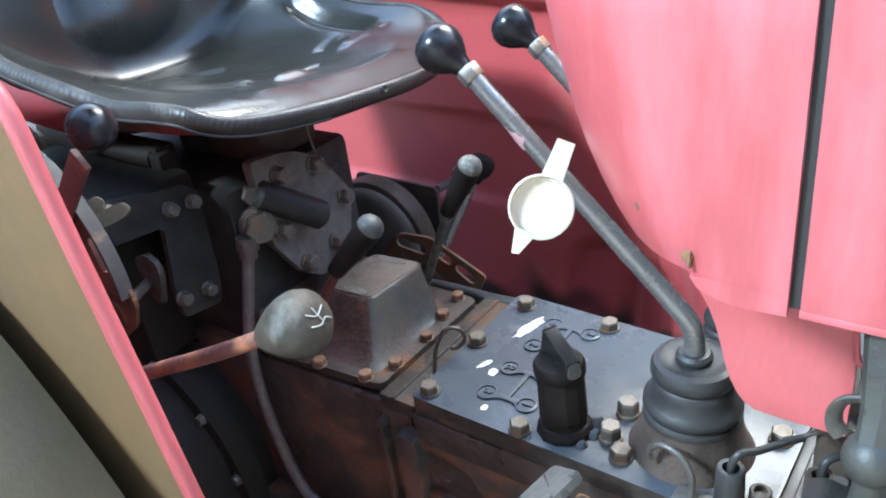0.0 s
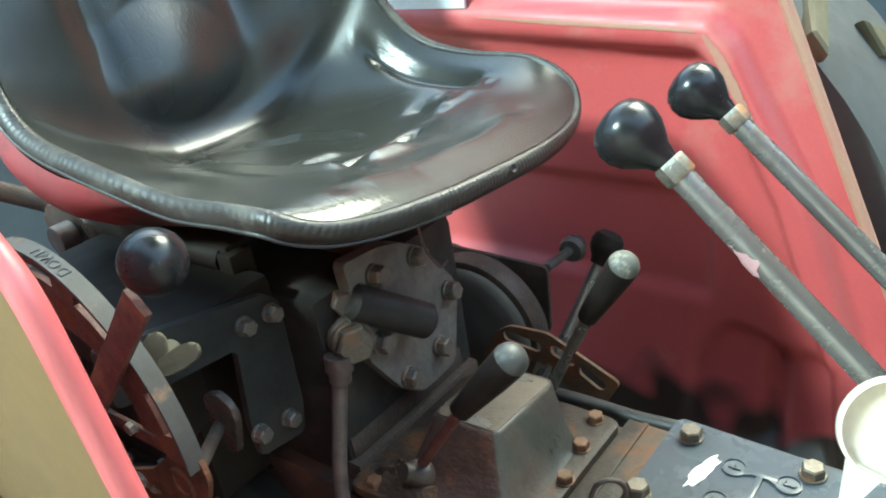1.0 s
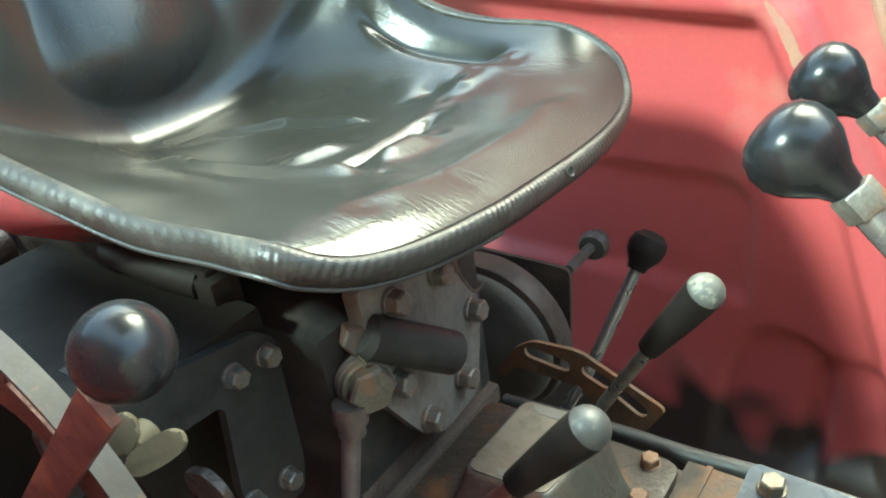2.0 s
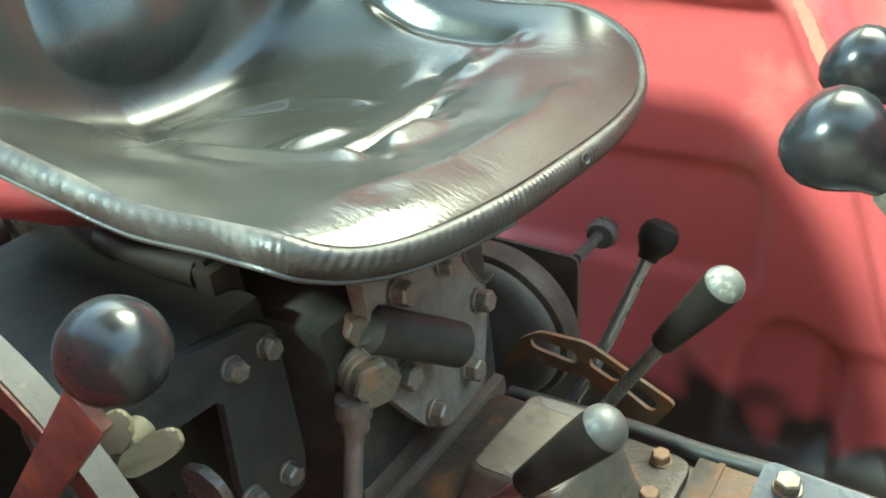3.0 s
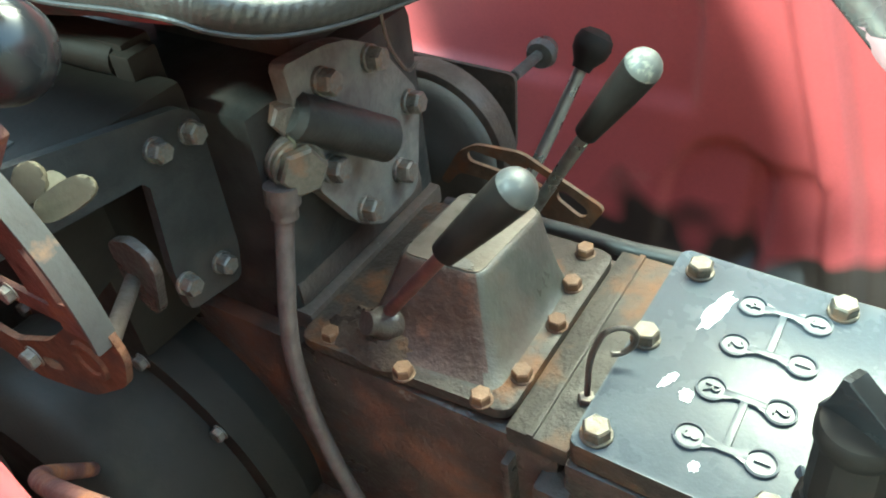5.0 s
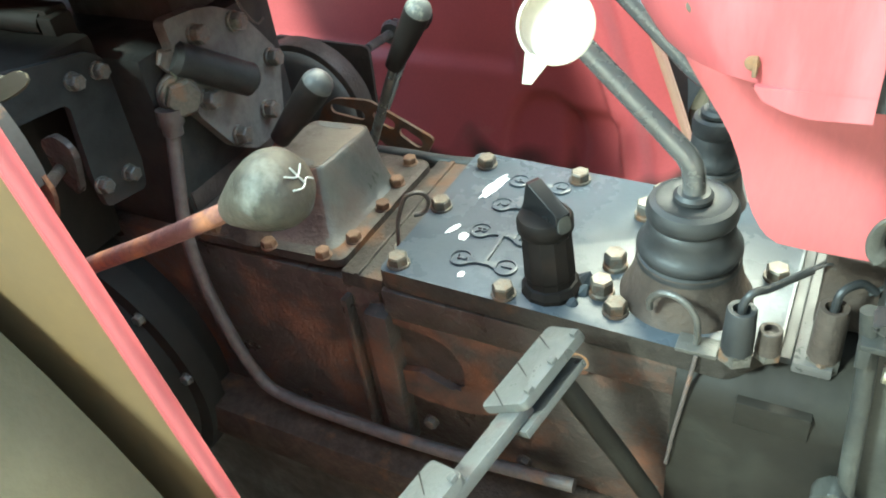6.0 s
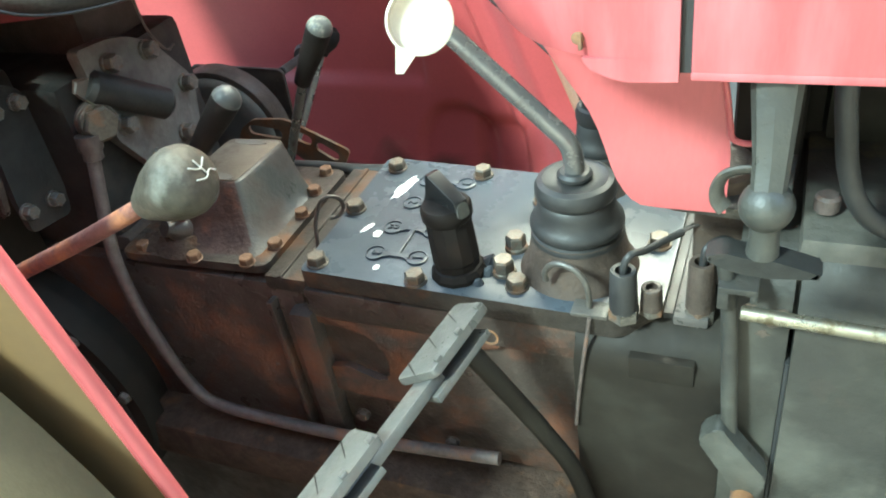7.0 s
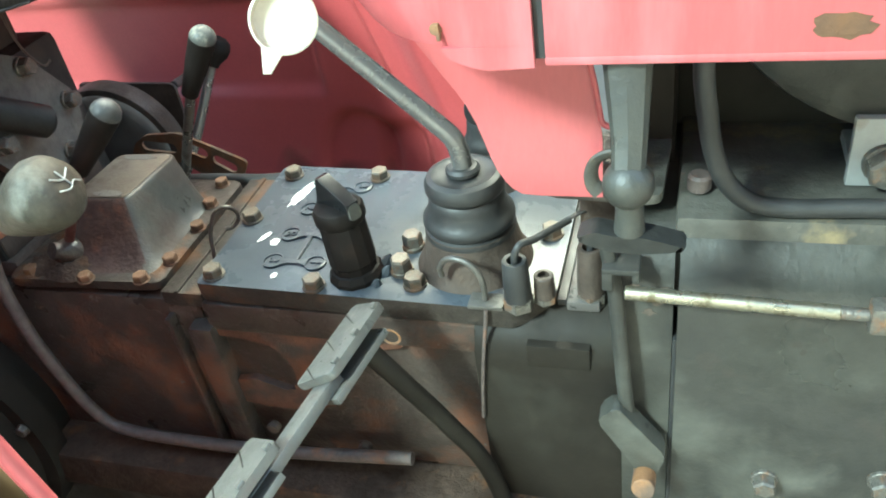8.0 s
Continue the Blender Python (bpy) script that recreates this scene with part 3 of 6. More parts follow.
def cover_plate():
    """The flat cover with its cast shift pattern."""
    top = 0.733
    bm = bmesh.new()
    prism(bm, rounded([(-0.430, 0.452), (-0.130, 0.446), (-0.096, 0.470), (-0.096, 0.645), (-0.428, 0.659)], 0.006), 0.020, Matrix.Translation((0, 0, top - 0.020)), 0.0025)
    plate = part("cover_plate", bm, PLATE, gearbox, "blue-grey painted steel cover plate")
    plate.data.materials.append(STRIP)
    for face in plate.data.polygons:
        if abs(face.normal.z) < 0.5:
            face.material_index = 1
    nodes = {}
    for cx, cy, names in ((-0.342, 0.597, "4321"), (-0.344, 0.511, "R231")):
        bm = bmesh.new()
        dx, dy = 0.0215, 0.021
        spots = [(cx - dx, cy + dy), (cx + dx, cy + dy), (cx - dx, cy - dy), (cx + dx, cy - dy)]
        for sx, sy in spots:
            lathe(bm, [(0.0104, 0), (0.0104, 0.0026), (0.0088, 0.0030), (0.0084, 0.0016), (0, 0.0016)], (sx, sy, top - 0.0005), seg=24)
        for sy in (cy + dy, cy - dy):
            box(bm, (cx - dx + 0.008, sy - 0.0028, top - 0.001), (cx + dx - 0.008, sy + 0.0028, top + 0.0026), 0.0006)
            for s in (-1, 1):
                prism(bm, [(cx + s * (dx - 0.0085), sy - 0.0058), (cx + s * (dx - 0.0155), sy - 0.0025), (cx + s * (dx - 0.0155), sy + 0.0025), (cx + s * (dx - 0.0085), sy + 0.0058)], 0.0034, Matrix.Translation((0, 0, top - 0.001)))
        box(bm, (cx - 0.0026, cy - dy, top - 0.001), (cx + 0.0026, cy + dy, top + 0.0024), 0.0006)
        part("shift_pattern", bm, PLATE, plate, "raised cast shift pattern")
        for ch, (sx, sy) in zip(names, spots):
            m = Matrix.Translation((sx, sy, top + 0.0014)) @ pose(0, 0, 0, 0, 0, -90)
            relief("numeral", ch, 0.0145, 0.0013, m, PLATE, plate)
    # flaked paint on the cover
    rng = random.Random(4)
    for cx, cy, lx, ly, turn in ((-0.384, 0.603, 0.006, 0.022, -14), (-0.392, 0.528, 0.003, 0.009, -25), (-0.378, 0.520, 0.005, 0.006, 10), (-0.356, 0.470, 0.003, 0.004, 0)):
        bm = bmesh.new()
        n = 22
        ring = [(lx * (0.75 + 0.5 * rng.random()) * math.cos(2 * math.pi * i / n), ly * (0.75 + 0.5 * rng.random()) * math.sin(2 * math.pi * i / n)) for i in range(n)]
        prism(bm, ring, 0.0006, Matrix.Translation((cx, cy, top + 0.0001)) @ pose(0, 0, 0, 0, 0, turn))
        part("paint_flake", bm, WHITE, plate, "flaked white paint patch")
    for i, (x, y) in enumerate(((-0.416, 0.465), (-0.419, 0.555), (-0.408, 0.637), (-0.308, 0.638), (-0.311, 0.459), (-0.219, 0.470), (-0.112, 0.551), (-0.226, 0.634), (-0.118, 0.637))):
        bolt("plate", (x, y, top), (0, 0, 1), gearbox, 17 * i)
    for i, (x, y) in enumerate(((-0.236, 0.487), (-0.236, 0.523), (-0.232, 0.600))):
        bolt("tall", (x, y, top), (0, 0, 1), gearbox, 23 * i)


cover_plate()


def wire_ring(base, top, r, axis_turn, name="wire_ring"):
    """A bent wire eye standing on a small bolt."""
    ob = thing(name, "bent rusty wire eye on a small bolt", "wire eye", "wire eyes")
    b, t = Vector(base), Vector(top)
    bm = bmesh.new()
    side = pose(0, 0, 0, 0, 0, axis_turn) @ Vector((1, 0, 0))
    c = t - Vector((0, 0, r))
    pts = [b, b + (c - b) * 0.35 - side * r * 0.5, b + (c - b) * 0.7 - side * r * 0.95] + [c + r * (math.cos(a) * side * -1 + math.sin(a) * Vector((0, 0, 1))) for a in (0.2, 0.9, 1.6, 2.3, 3.0, 3.7, 4.4, 5.0)]
    tube(bm, pts, 0.0022, seg=10, steps=5)
    part("eye", bm, CASE_RUST, ob)
    bolt("small", b - Vector((0, 0, 0.004)), (0, 0, 1), ob, 10, 0.9)
    return ob


wire_ring((-0.438, 0.500, 0.719), (-0.428, 0.525, 0.768), 0.0125, 35)
arch = thing("wire_arch", "bent grey wire arch on the cover", "wire eye")
bm = bmesh.new()
tube(bm, [(-0.190, 0.462, 0.752), (-0.1895, 0.460, 0.763), (-0.182, 0.458, 0.773), (-0.171, 0.456, 0.775), (-0.160, 0.454, 0.770), (-0.153, 0.453, 0.757), (-0.152, 0.453, 0.7325)], 0.0026, seg=10)
part("wire", bm, IRON, arch)
bm = bmesh.new()
box(bm, (-0.166, 0.444, 0.7325), (-0.136, 0.462, 0.7365), 0.001)
part("tab", bm, IRON, arch)


# ---- small lever cover behind the plate ----
lever_cover = thing("lever_cover", "worn grey cast lever cover with rusty bolts", "cover")


def lever_cover_parts():
    bm = bmesh.new()
    prism(bm, rounded([(-0.655, 0.452), (-0.477, 0.461), (-0.477, 0.642), (-0.655, 0.642)], 0.012), 0.010, Matrix.Translation((0, 0, 0.7125)), 0.002)
    part("base_flange", bm, FLANGE, lever_cover, "oily brown base flange")
    bm = bmesh.new()
    low = rounded([(-0.612, 0.462), (-0.494, 0.474), (-0.496, 0.600), (-0.608, 0.620)], 0.014)
    top = rounded([(-0.594, 0.511), (-0.5255, 0.515), (-0.5190, 0.603), (-0.590, 0.600)], 0.011)
    rings = [[bm.verts.new((x + (u - x) * f, y + (v - y) * f, z)) for (x, y), (u, v) in zip(low, top)]
             for f, z in ((-0.12, 0.7215), (0, 0.7235), (0.16, 0.728), (0.32, 0.735), (0.60, 0.751), (0.93, 0.7735), (0.99, 0.7785), (1.05, 0.7805), (1.12, 0.7812))]
    n = len(low)
    for a, b in zip(rings, rings[1:]):
        for i in range(n):
            bm.faces.new((a[i], a[(i + 1) % n], b[(i + 1) % n], b[i]))
    bm.faces.new(rings[-1])
    bm.faces.new(rings[0][::-1])
    hump = part("hump", bm, HUMP, lever_cover)
    hump.data.materials.append(OILY)
    for face in hump.data.polygons:
        if face.normal.y < -0.45 and face.normal.x < 0.45:
            face.material_index = 1
    bm = bmesh.new()
    prism(bm, rounded([(-0.5905, 0.515), (-0.5285, 0.518), (-0.5225, 0.600), (-0.587, 0.597)], 0.008), 0.0012, Matrix.Translation((0, 0, 0.7806)), 0.0005)
    part("top_pad", bm, TOP_TAN, lever_cover, "tan worn flat top")
    rng = random.Random(8)
    for cx, cy, lx, ly in ((-0.552, 0.5235, 0.021, 0.006), (-0.560, 0.592, 0.020, 0.005)):
        bm = bmesh.new()
        ring = [(cx + lx * (0.7 + 0.5 * rng.random()) * math.cos(2 * math.pi * i / 18), cy + ly * (0.7 + 0.5 * rng.random()) * math.sin(2 * math.pi * i / 18)) for i in range(18)]
        prism(bm, ring, 0.0005, Matrix.Translation((0, 0, 0.7817)))
        part("worn_patch", bm, SPECKLED, lever_cover, "bare scuffed patch")
    bm = bmesh.new()
    lathe(bm, [(0.014, 0), (0.013, 0.012), (0.009, 0.019), (0.0085, 0.026)], (-0.587, 0.487, 0.735), (-0.3, -0.75, 0.55), seg=20)
    part("lever_socket", bm, CASE_RUST, lever_cover, "rusty round lever socket")
    bm = bmesh.new()
    n, m = 36, 10
    mound = []
    for i in range(n):
        a = 2 * math.pi * i / n
        reach = 1 + 0.28 * noise.noise(Vector((math.cos(a) * 1.7, math.sin(a) * 1.7, 3)))
        mound.append([bm.verts.new((-0.598 + 0.048 * reach * k / m * math.cos(a), 0.482 + 0.026 * reach * k / m * math.sin(a),
                                    0.7215 + 0.017 * (1 - (k / m) ** 2) + 0.006 * noise.noise(Vector((i * 0.7 * (k > 0), k * 0.9, 1))) * (k < m))) for k in range(m + 1)])
    for a, b in zip(mound, mound[1:] + mound[:1]):
        for k in range(m):
            bm.faces.new((a[k], a[k + 1], b[k + 1], b[k]))
    bmesh.ops.remove_doubles(bm, verts=bm.verts, dist=2e-4)
    part("caked_dirt", bm, CAKED, lever_cover, "caked brown oily dirt")
    for i, (x, y) in enumerate(((-0.499, 0.632), (-0.492, 0.592), (-0.484, 0.549), (-0.484, 0.494), (-0.499, 0.463), (-0.56, 0.458), (-0.63, 0.463))):
        bolt("hump", (x, y, 0.7222), (0, 0, 1), lever_cover, 31 * i)


lever_cover_parts()


def grip_lever(name, label, base, low, tip, r_tip, r_rod, rod_mat, tip_mat=TIP, r_low=0.009):
    """A short lever with a long tapered plastic grip."""
    ob = thing(name, label, "lever", "short levers")
    base, low, tip = Vector(base), Vector(low), Vector(tip)
    d = (tip - low).normalized()
    bm = bmesh.new()
    tube(bm, [base, base + (low - base) * 0.55, low + d * 0.01], r_rod, seg=14)
    part("rod", bm, rod_mat, ob)
    h = (tip - low).length
    bm = bmesh.new()
    lathe(bm, [(r_low * 0.7, 0), (r_low, 0.002), (r_low * 1.12, h * 0.2), (r_tip * 0.93, h * 0.6), (r_tip, h * 0.84), (r_tip * 1.0, h * 0.9)], low, d, 28)
    part("grip", bm, BLACK_WORN, ob)
    bm = bmesh.new()
    cap = [(r_tip * 0.99, h * 0.895)] + [(r_tip * math.cos(a), h * 0.90 + r_tip * 0.95 * math.sin(a)) for a in (0.1, 0.4, 0.7, 1.0, 1.3)] + [(0, h * 0.90 + r_tip * 0.95)]
    lathe(bm, cap, low, d, 28)
    part("grip_tip", bm, tip_mat, ob, "pale tip of wear and painted sheen")
    return ob


grip_lever("short_lever", "black-gripped short lever with red rod and tip painted sheen-grey", (-0.585, 0.484, 0.752), (-0.519, 0.468, 0.842), (-0.470, 0.484, 0.899), 0.0135, 0.005, ROD_BROWN)
grip_lever("short_lever", "black-gripped short lever with a whitish worn tip", (-0.575, 0.664, 0.700), (-0.502, 0.635, 0.833), (-0.456, 0.630, 0.904), 0.0135, 0.0055, STEEL, TIP_PALE)


def ball_lever():
    ob = thing("ball_lever", "thin steel lever with small black knob", "lever")
    bm = bmesh.new()
    tube(bm, [(-0.62, 0.70, 0.66), (-0.60, 0.745, 0.715), (-0.579, 0.800, 0.793)], 0.0062)
    part("rod", bm, STEEL, ob)
    bm = bmesh.new()
    lathe(bm, [(0.009, -0.022), (0.0105, -0.016), (0.017, -0.006), (0.0185, 0.003), (0.0165, 0.011), (0.010, 0.0165), (0, 0.018)], (-0.574, 0.809, 0.808), (0.25, 0.55, 0.8))
    part("knob", bm, BLACK_WORN, ob)


ball_lever()


def oval(cx, cy, length, width, turn):
    """A slot's outline: a long hole with round ends."""
    a, r, out = radians(turn), width / 2, []
    for end in (1, -1):
        for k in range(7):
            b = radians(-90 + 30 * k) + (0 if end > 0 else math.pi)
            x, y = end * (length / 2 - r) + r * math.cos(b), r * math.sin(b)
            out.append((cx + x * math.cos(a) - y * math.sin(a), cy + x * math.sin(a) + y * math.cos(a)))
    return out


def pierced(bm, outline, holes, depth, m):
    """A plate with holes right through it."""
    loops = [outline] + holes
    for z in (0, depth):
        edges = []
        for loop in loops:
            vs = [bm.verts.new(m @ Vector((x, y, z))) for x, y in loop]
            edges += [bm.edges.new((vs[i - 1], vs[i])) for i in range(len(vs))]
        bmesh.ops.triangle_fill(bm, use_beauty=True, edges=edges)
    for loop in loops:
        low, top = ([bm.verts.new(m @ Vector((x, y, z))) for x, y in loop] for z in (0, depth))
        for i in range(len(loop)):
            bm.faces.new((low[i - 1], low[i], top[i], top[i - 1]))
    bmesh.ops.remove_doubles(bm, verts=bm.verts, dist=1e-6)
    return bm


def slot_plate():
    ob = thing("slotted_plate", "rusty slotted lever guide plate", "guide plate")
    bm = bmesh.new()
    outer = rounded([(-0.700, 0.680), (-0.676, 0.720), (-0.655, 0.734), (-0.605, 0.737), (-0.5200, 0.697), (-0.5460, 0.653), (-0.570, 0.661), (-0.612, 0.694), (-0.676, 0.696), (-0.692, 0.676)], 0.008, 4)
    holes = [oval(-0.640, 0.7170, 0.050, 0.014, -6), oval(-0.588, 0.7125, 0.032, 0.014, -24), oval(-0.553, 0.6935, 0.034, 0.014, -32)]
    pierced(bm, outer, holes, 0.004, at_y(0.722))
    part("guide", bm, SECTOR_TAN, ob)


slot_plate()

# ---- round housing, dark plate and hose by the far fender ----
drum = thing("brake_drum", "dark grimy round brake drum housing", "brake drum")
bm = bmesh.new()
lathe(bm, [(0.0, -0.011), (0.030, -0.010), (0.032, -0.0085), (0.058, -0.006), (0.074, -0.002), (0.081, 0.002), (0.084, 0.007), (0.084, 0.02), (0.080, 0.024)], (-0.737, 0.748, 0.688), (0, 1, 0), 64)
part("drum_cover", bm, DRUM, drum)
bm = bmesh.new()
lathe(bm, [(0.078, 0.008), (0.086, 0.009), (0.091, 0.011), (0.093, 0.016), (0.093, 0.036), (0.089, 0.040)], (-0.737, 0.748, 0.688), (0, 1, 0), 64)
part("drum_rim", bm, IRON_DARK, drum)
bm = bmesh.new()
lathe(bm, [(0.075, 0.0), (0.075, 0.44)], (-0.93, 0.66, 0.60), (0, 1, 0), 40)
part("axle_tube", bm, IRON_DARK, drum)
dark_plate = thing("dark_bracket", "flat dark steel bracket plate with a stub", "bracket")
bm = bmesh.new()
prism(bm, rounded([(-0.82, 0.66), (-0.82, 0.758), (-0.664, 0.755), (-0.668, 0.66)], 0.010), 0.005, at_y(0.823), 0.001)
part("plate", bm, IRON_DARK, dark_plate)
bm = bmesh.new()
rod(bm, (-0.669, 0.829, 0.750), (-0.674, 0.90, 0.742), 0.006)
lathe(bm, [(0.015, 0), (0.018, 0.008), (0.014, 0.022), (0.005, 0.024)], (-0.672, 0.892, 0.742), (-0.1, 1, 0))
part("stub", bm, IRON, dark_plate)
hose = thing("hose", "black rubber hose along the housing", "hose")
bm = bmesh.new()
tube(bm, [(-0.66, 0.672, 0.695), (-0.55, 0.672, 0.703), (-0.48, 0.672, 0.704), (-0.425, 0.674, 0.706), (-0.33, 0.676, 0.704), (-0.2, 0.68, 0.70)], 0.0075)
part("hose_run", bm, RUBBER, hose)


# ---- tall gear levers with boots ----
def gear_lever(name, label, boot_at, bend, nut, knob, scale_boot=1.0):
    ob = thing(name, label, "gear lever", "tall gear levers")
    bx, by = boot_at
    nut, knob, bend = Vector(nut), Vector(knob), Vector(bend)
    s = scale_boot
    bm = bmesh.new()
    lathe(bm, [(0.052 * s, 0.0), (0.050 * s, 0.004), (0.0445 * s, 0.014), (0.0405 * s, 0.030), (0.039 * s, 0.040)], (bx, by, 0.7325), seg=48)
    part("tower", bm, IRON_DARK, ob, "dark cast lever tower")
    bm = bmesh.new()
    prof = [(0.0385, 0.030), (0.0395, 0.032), (0.0400, 0.036), (0.0385, 0.0395), (0.0360, 0.041), (0.0385, 0.0425), (0.0400, 0.046), (0.0395, 0.050), (0.0370, 0.053), (0.0345, 0.057), (0.0330, 0.064),
            (0.0325, 0.069), (0.0305, 0.0715), (0.0325, 0.0735), (0.0340, 0.077), (0.0338, 0.083), (0.0315, 0.0875), (0.0270, 0.0895), (0.0255, 0.0885), (0.0150, 0.0880)]
    lathe(bm, [(r * s, h) for r, h in prof], (bx, by, 0.7335), seg=48)
    part("rubber_boot", bm, RUBBER, ob, "ribbed black rubber boot")
    bm = bmesh.new()
    lathe(bm, [(0.0145, 0), (0.0145, 0.003), (0.012, 0.0055), (0.009, 0.006)], (bx, by, 0.8235), seg=28)
    part("collar", bm, RUBBER, ob)
    top = nut - (nut - bend).normalized() * 0.004
    d = (nut - bend).normalized()
    bm = bmesh.new()
    tube(bm, [(bx, by, 0.81), (bx, by, 0.835), tuple(Vector((bx, by, 0.848)) * 0.6 + bend * 0.4), tuple(bend + d * 0.012), tuple(bend + d * 0.05), tuple(bend + (top - bend) * 0.6), tuple(top)],
         lambda f: 0.0088 - 0.0012 * f, seg=18)
    part("lever_rod", bm, ROD_GREY, ob, "scuffed grey steel rod")
    bm = bmesh.new()
    lathe(bm, [(0.009, -0.007), (0.0098, -0.006), (0.0098, 0.0045), (0.009, 0.0055)], nut, d, 6)
    part("lock_nut", bm, BOLT, ob)
    k = (knob - nut).normalized()
    bm = bmesh.new()
    prof = [(0.008, 0.0), (0.0095, 0.004), (0.0115, 0.009), (0.0165, 0.015), (0.0215, 0.022), (0.0245, 0.030), (0.0240, 0.038), (0.0205, 0.045), (0.0145, 0.0495), (0.007, 0.0515), (0, 0.052)]
    lathe(bm, [(r * 0.84, h * 0.88) for r, h in prof], nut + d * 0.004, (d + Vector((-0.16, 0.0, -0.14))).normalized(), 36)
    part("knob", bm, BLACK, ob, "glossy black plastic knob")
    return ob


lever_a = gear_lever("gear_lever", "tall bent steel gear lever with glossy black knob and rubber boot", (-0.175, 0.513), (-0.186, 0.513, 0.862), (-0.362, 0.509, 1.041), (-0.387, 0.52, 1.056))
bm = bmesh.new()
axis = (Vector((-0.362, 0.509, 1.041)) - Vector((-0.186, 0.513, 0.862))).normalized()
side = axis.cross(Vector((0, 0, 1))).normalized() * -1
over = side.cross(axis).normalized()
strips = []
for i in range(13):
    f = i / 12
    c = Vector((-0.186, 0.513, 0.862)) + (Vector((-0.362, 0.509, 1.041)) - Vector((-0.186, 0.513, 0.862))) * (0.70 + 0.10 * f)
    wide = 0.9 * (1 - abs(2 * f - 0.7)) * (0.8 + 0.4 * noise.noise(Vector((i * 0.9, 1, 0)))) if 0 < i < 12 else 0.02
    mid = 0.35 + 0.5 * noise.noise(Vector((i * 0.35, 5, 0)))
    strips.append([bm.verts.new(c + (side * math.cos(mid + wide * (q - 2) / 2) + over * math.sin(mid + wide * (q - 2) / 2)) * 0.0085) for q in range(5)])
for a, b in zip(strips, strips[1:]):
    for q in range(4):
        bm.faces.new((a[q], b[q], b[q + 1], a[q + 1]))
part("paint_smear", bm, material("pink_smear", (0.40, 0.24, 0.25), rough=0.5, bump=0.05), lever_a, "smear of pink paint")
gear_lever("gear_lever", "second tall steel gear lever with glossy black knob", (-0.185, 0.640), (-0.198, 0.640, 0.852), (-0.376, 0.642, 1.025), (-0.40, 0.641, 1.038), 0.62)


# ---- black turn knob ----
def turn_knob():
    ob = thing("turn_knob", "black plastic turn knob with wedge handle", "knob")
    base, d = Vector((-0.277, 0.481, 0.7325)), Vector((-0.05, 0.02, 1)).normalized()
    bm = bmesh.new()
    lathe(bm, [(0.0255, 0), (0.0255, 0.004), (0.0225, 0.009), (0.0205, 0.010), (0.0205, 0.016), (0.0215, 0.018), (0.0205, 0.058), (0.0195, 0.060)], base, d, 12)
    part("stem", bm, BLACK_WORN, ob, angle=25)
    m = Matrix.Translation(base + d * 0.0585) @ pose(0, 0, 0, 0, 0, -28)
    bm = bmesh.new()
    lathe(bm, [(0.0205, 0), (0.0225, 0.003), (0.0225, 0.012), (0.0205, 0.015), (0.010, 0.017)], base + d * 0.0585, d, 28)
    part("cap", bm, BLACK_WORN, ob)
    bm = bmesh.new()
    outline = [(-0.0225, 0.000), (-0.0235, 0.012), (-0.0165, 0.022), (-0.0150, 0.040), (-0.0105, 0.041), (0.0185, 0.0265), (0.0215, 0.0245), (0.0215, 0.012), (0.0200, 0.0)]
    prism(bm, outline, 0.013, m @ pose(0, 0.0065, 0, 90), 0.0014)
    part("wedge_handle", bm, BLACK, ob, angle=30)
    bm = bmesh.new()
    prism(bm, rounded([(-0.0065, -0.008), (0.0065, -0.008), (0.0055, 0.006), (-0.0055, 0.006)], 0.005), 0.0016, m @ Matrix.Translation((0.0212, 0.0, 0.0175)) @ frame_to((1, 0, 0.15)))
    part("worn_end", bm, TIP_PALE, ob, "pale worn handle end")
    rng = random.Random(5)
    for a, k in ((5, 1.0), (30, 1.3), (330, 0.8), (150, 0.7)):
        bm = bmesh.new()
        q = base + Vector((0.0265 * math.cos(radians(a)), 0.0265 * math.sin(radians(a)), 0.0))
        lathe(bm, [(0.007 * k, 0), (0.006 * k, 0.003 * k), (0.0025 * k, 0.008 * k), (0, 0.0105 * k)], q, (0.5 * math.cos(radians(a)), 0.5 * math.sin(radians(a)), 1), 7)
        part("sealant", bm, PLATE, ob, "torn grey sealant")


turn_knob()


# ---- switches with a cable ----
def switch(place, h, r, mat, name, label, cable=None):
    ob = thing(name, label, "switch", "switches")
    bm = bmesh.new()
    lathe(bm, [(r * 1.1, 0), (r * 1.1, h * 0.22)], place, seg=6)
    part("hex_base", bm, BOLT, ob)
    bm = bmesh.new()
    lathe(bm, [(r, h * 0.2), (r * 0.96, h * 0.55), (r * 0.9, h * 0.97), (r * 0.82, h), (r * 0.55, h * 0.995), (r * 0.5, h * 0.86)], place, seg=26)
    part("body", bm, mat, ob)
    if cable:
        bm = bmesh.new()
        tube(bm, cable, 0.0030, seg=10)
        part("cable", bm, RUBBER, ob)
        end = Vector(cable[-1])
        for k, (dx, dy) in enumerate(((0.020, 0.014), (0.018, 0.024))):
            bm = bmesh.new()
            tube(bm, [end - Vector((0.004, 0.004, 0)), end + Vector((dx * 0.5, dy * 0.5, 0.003)), end + Vector((dx, dy, -0.002))], 0.0012, seg=6)
            part("bare_wire", bm, STEEL, ob, "bare copper-grey wire end")
    return ob


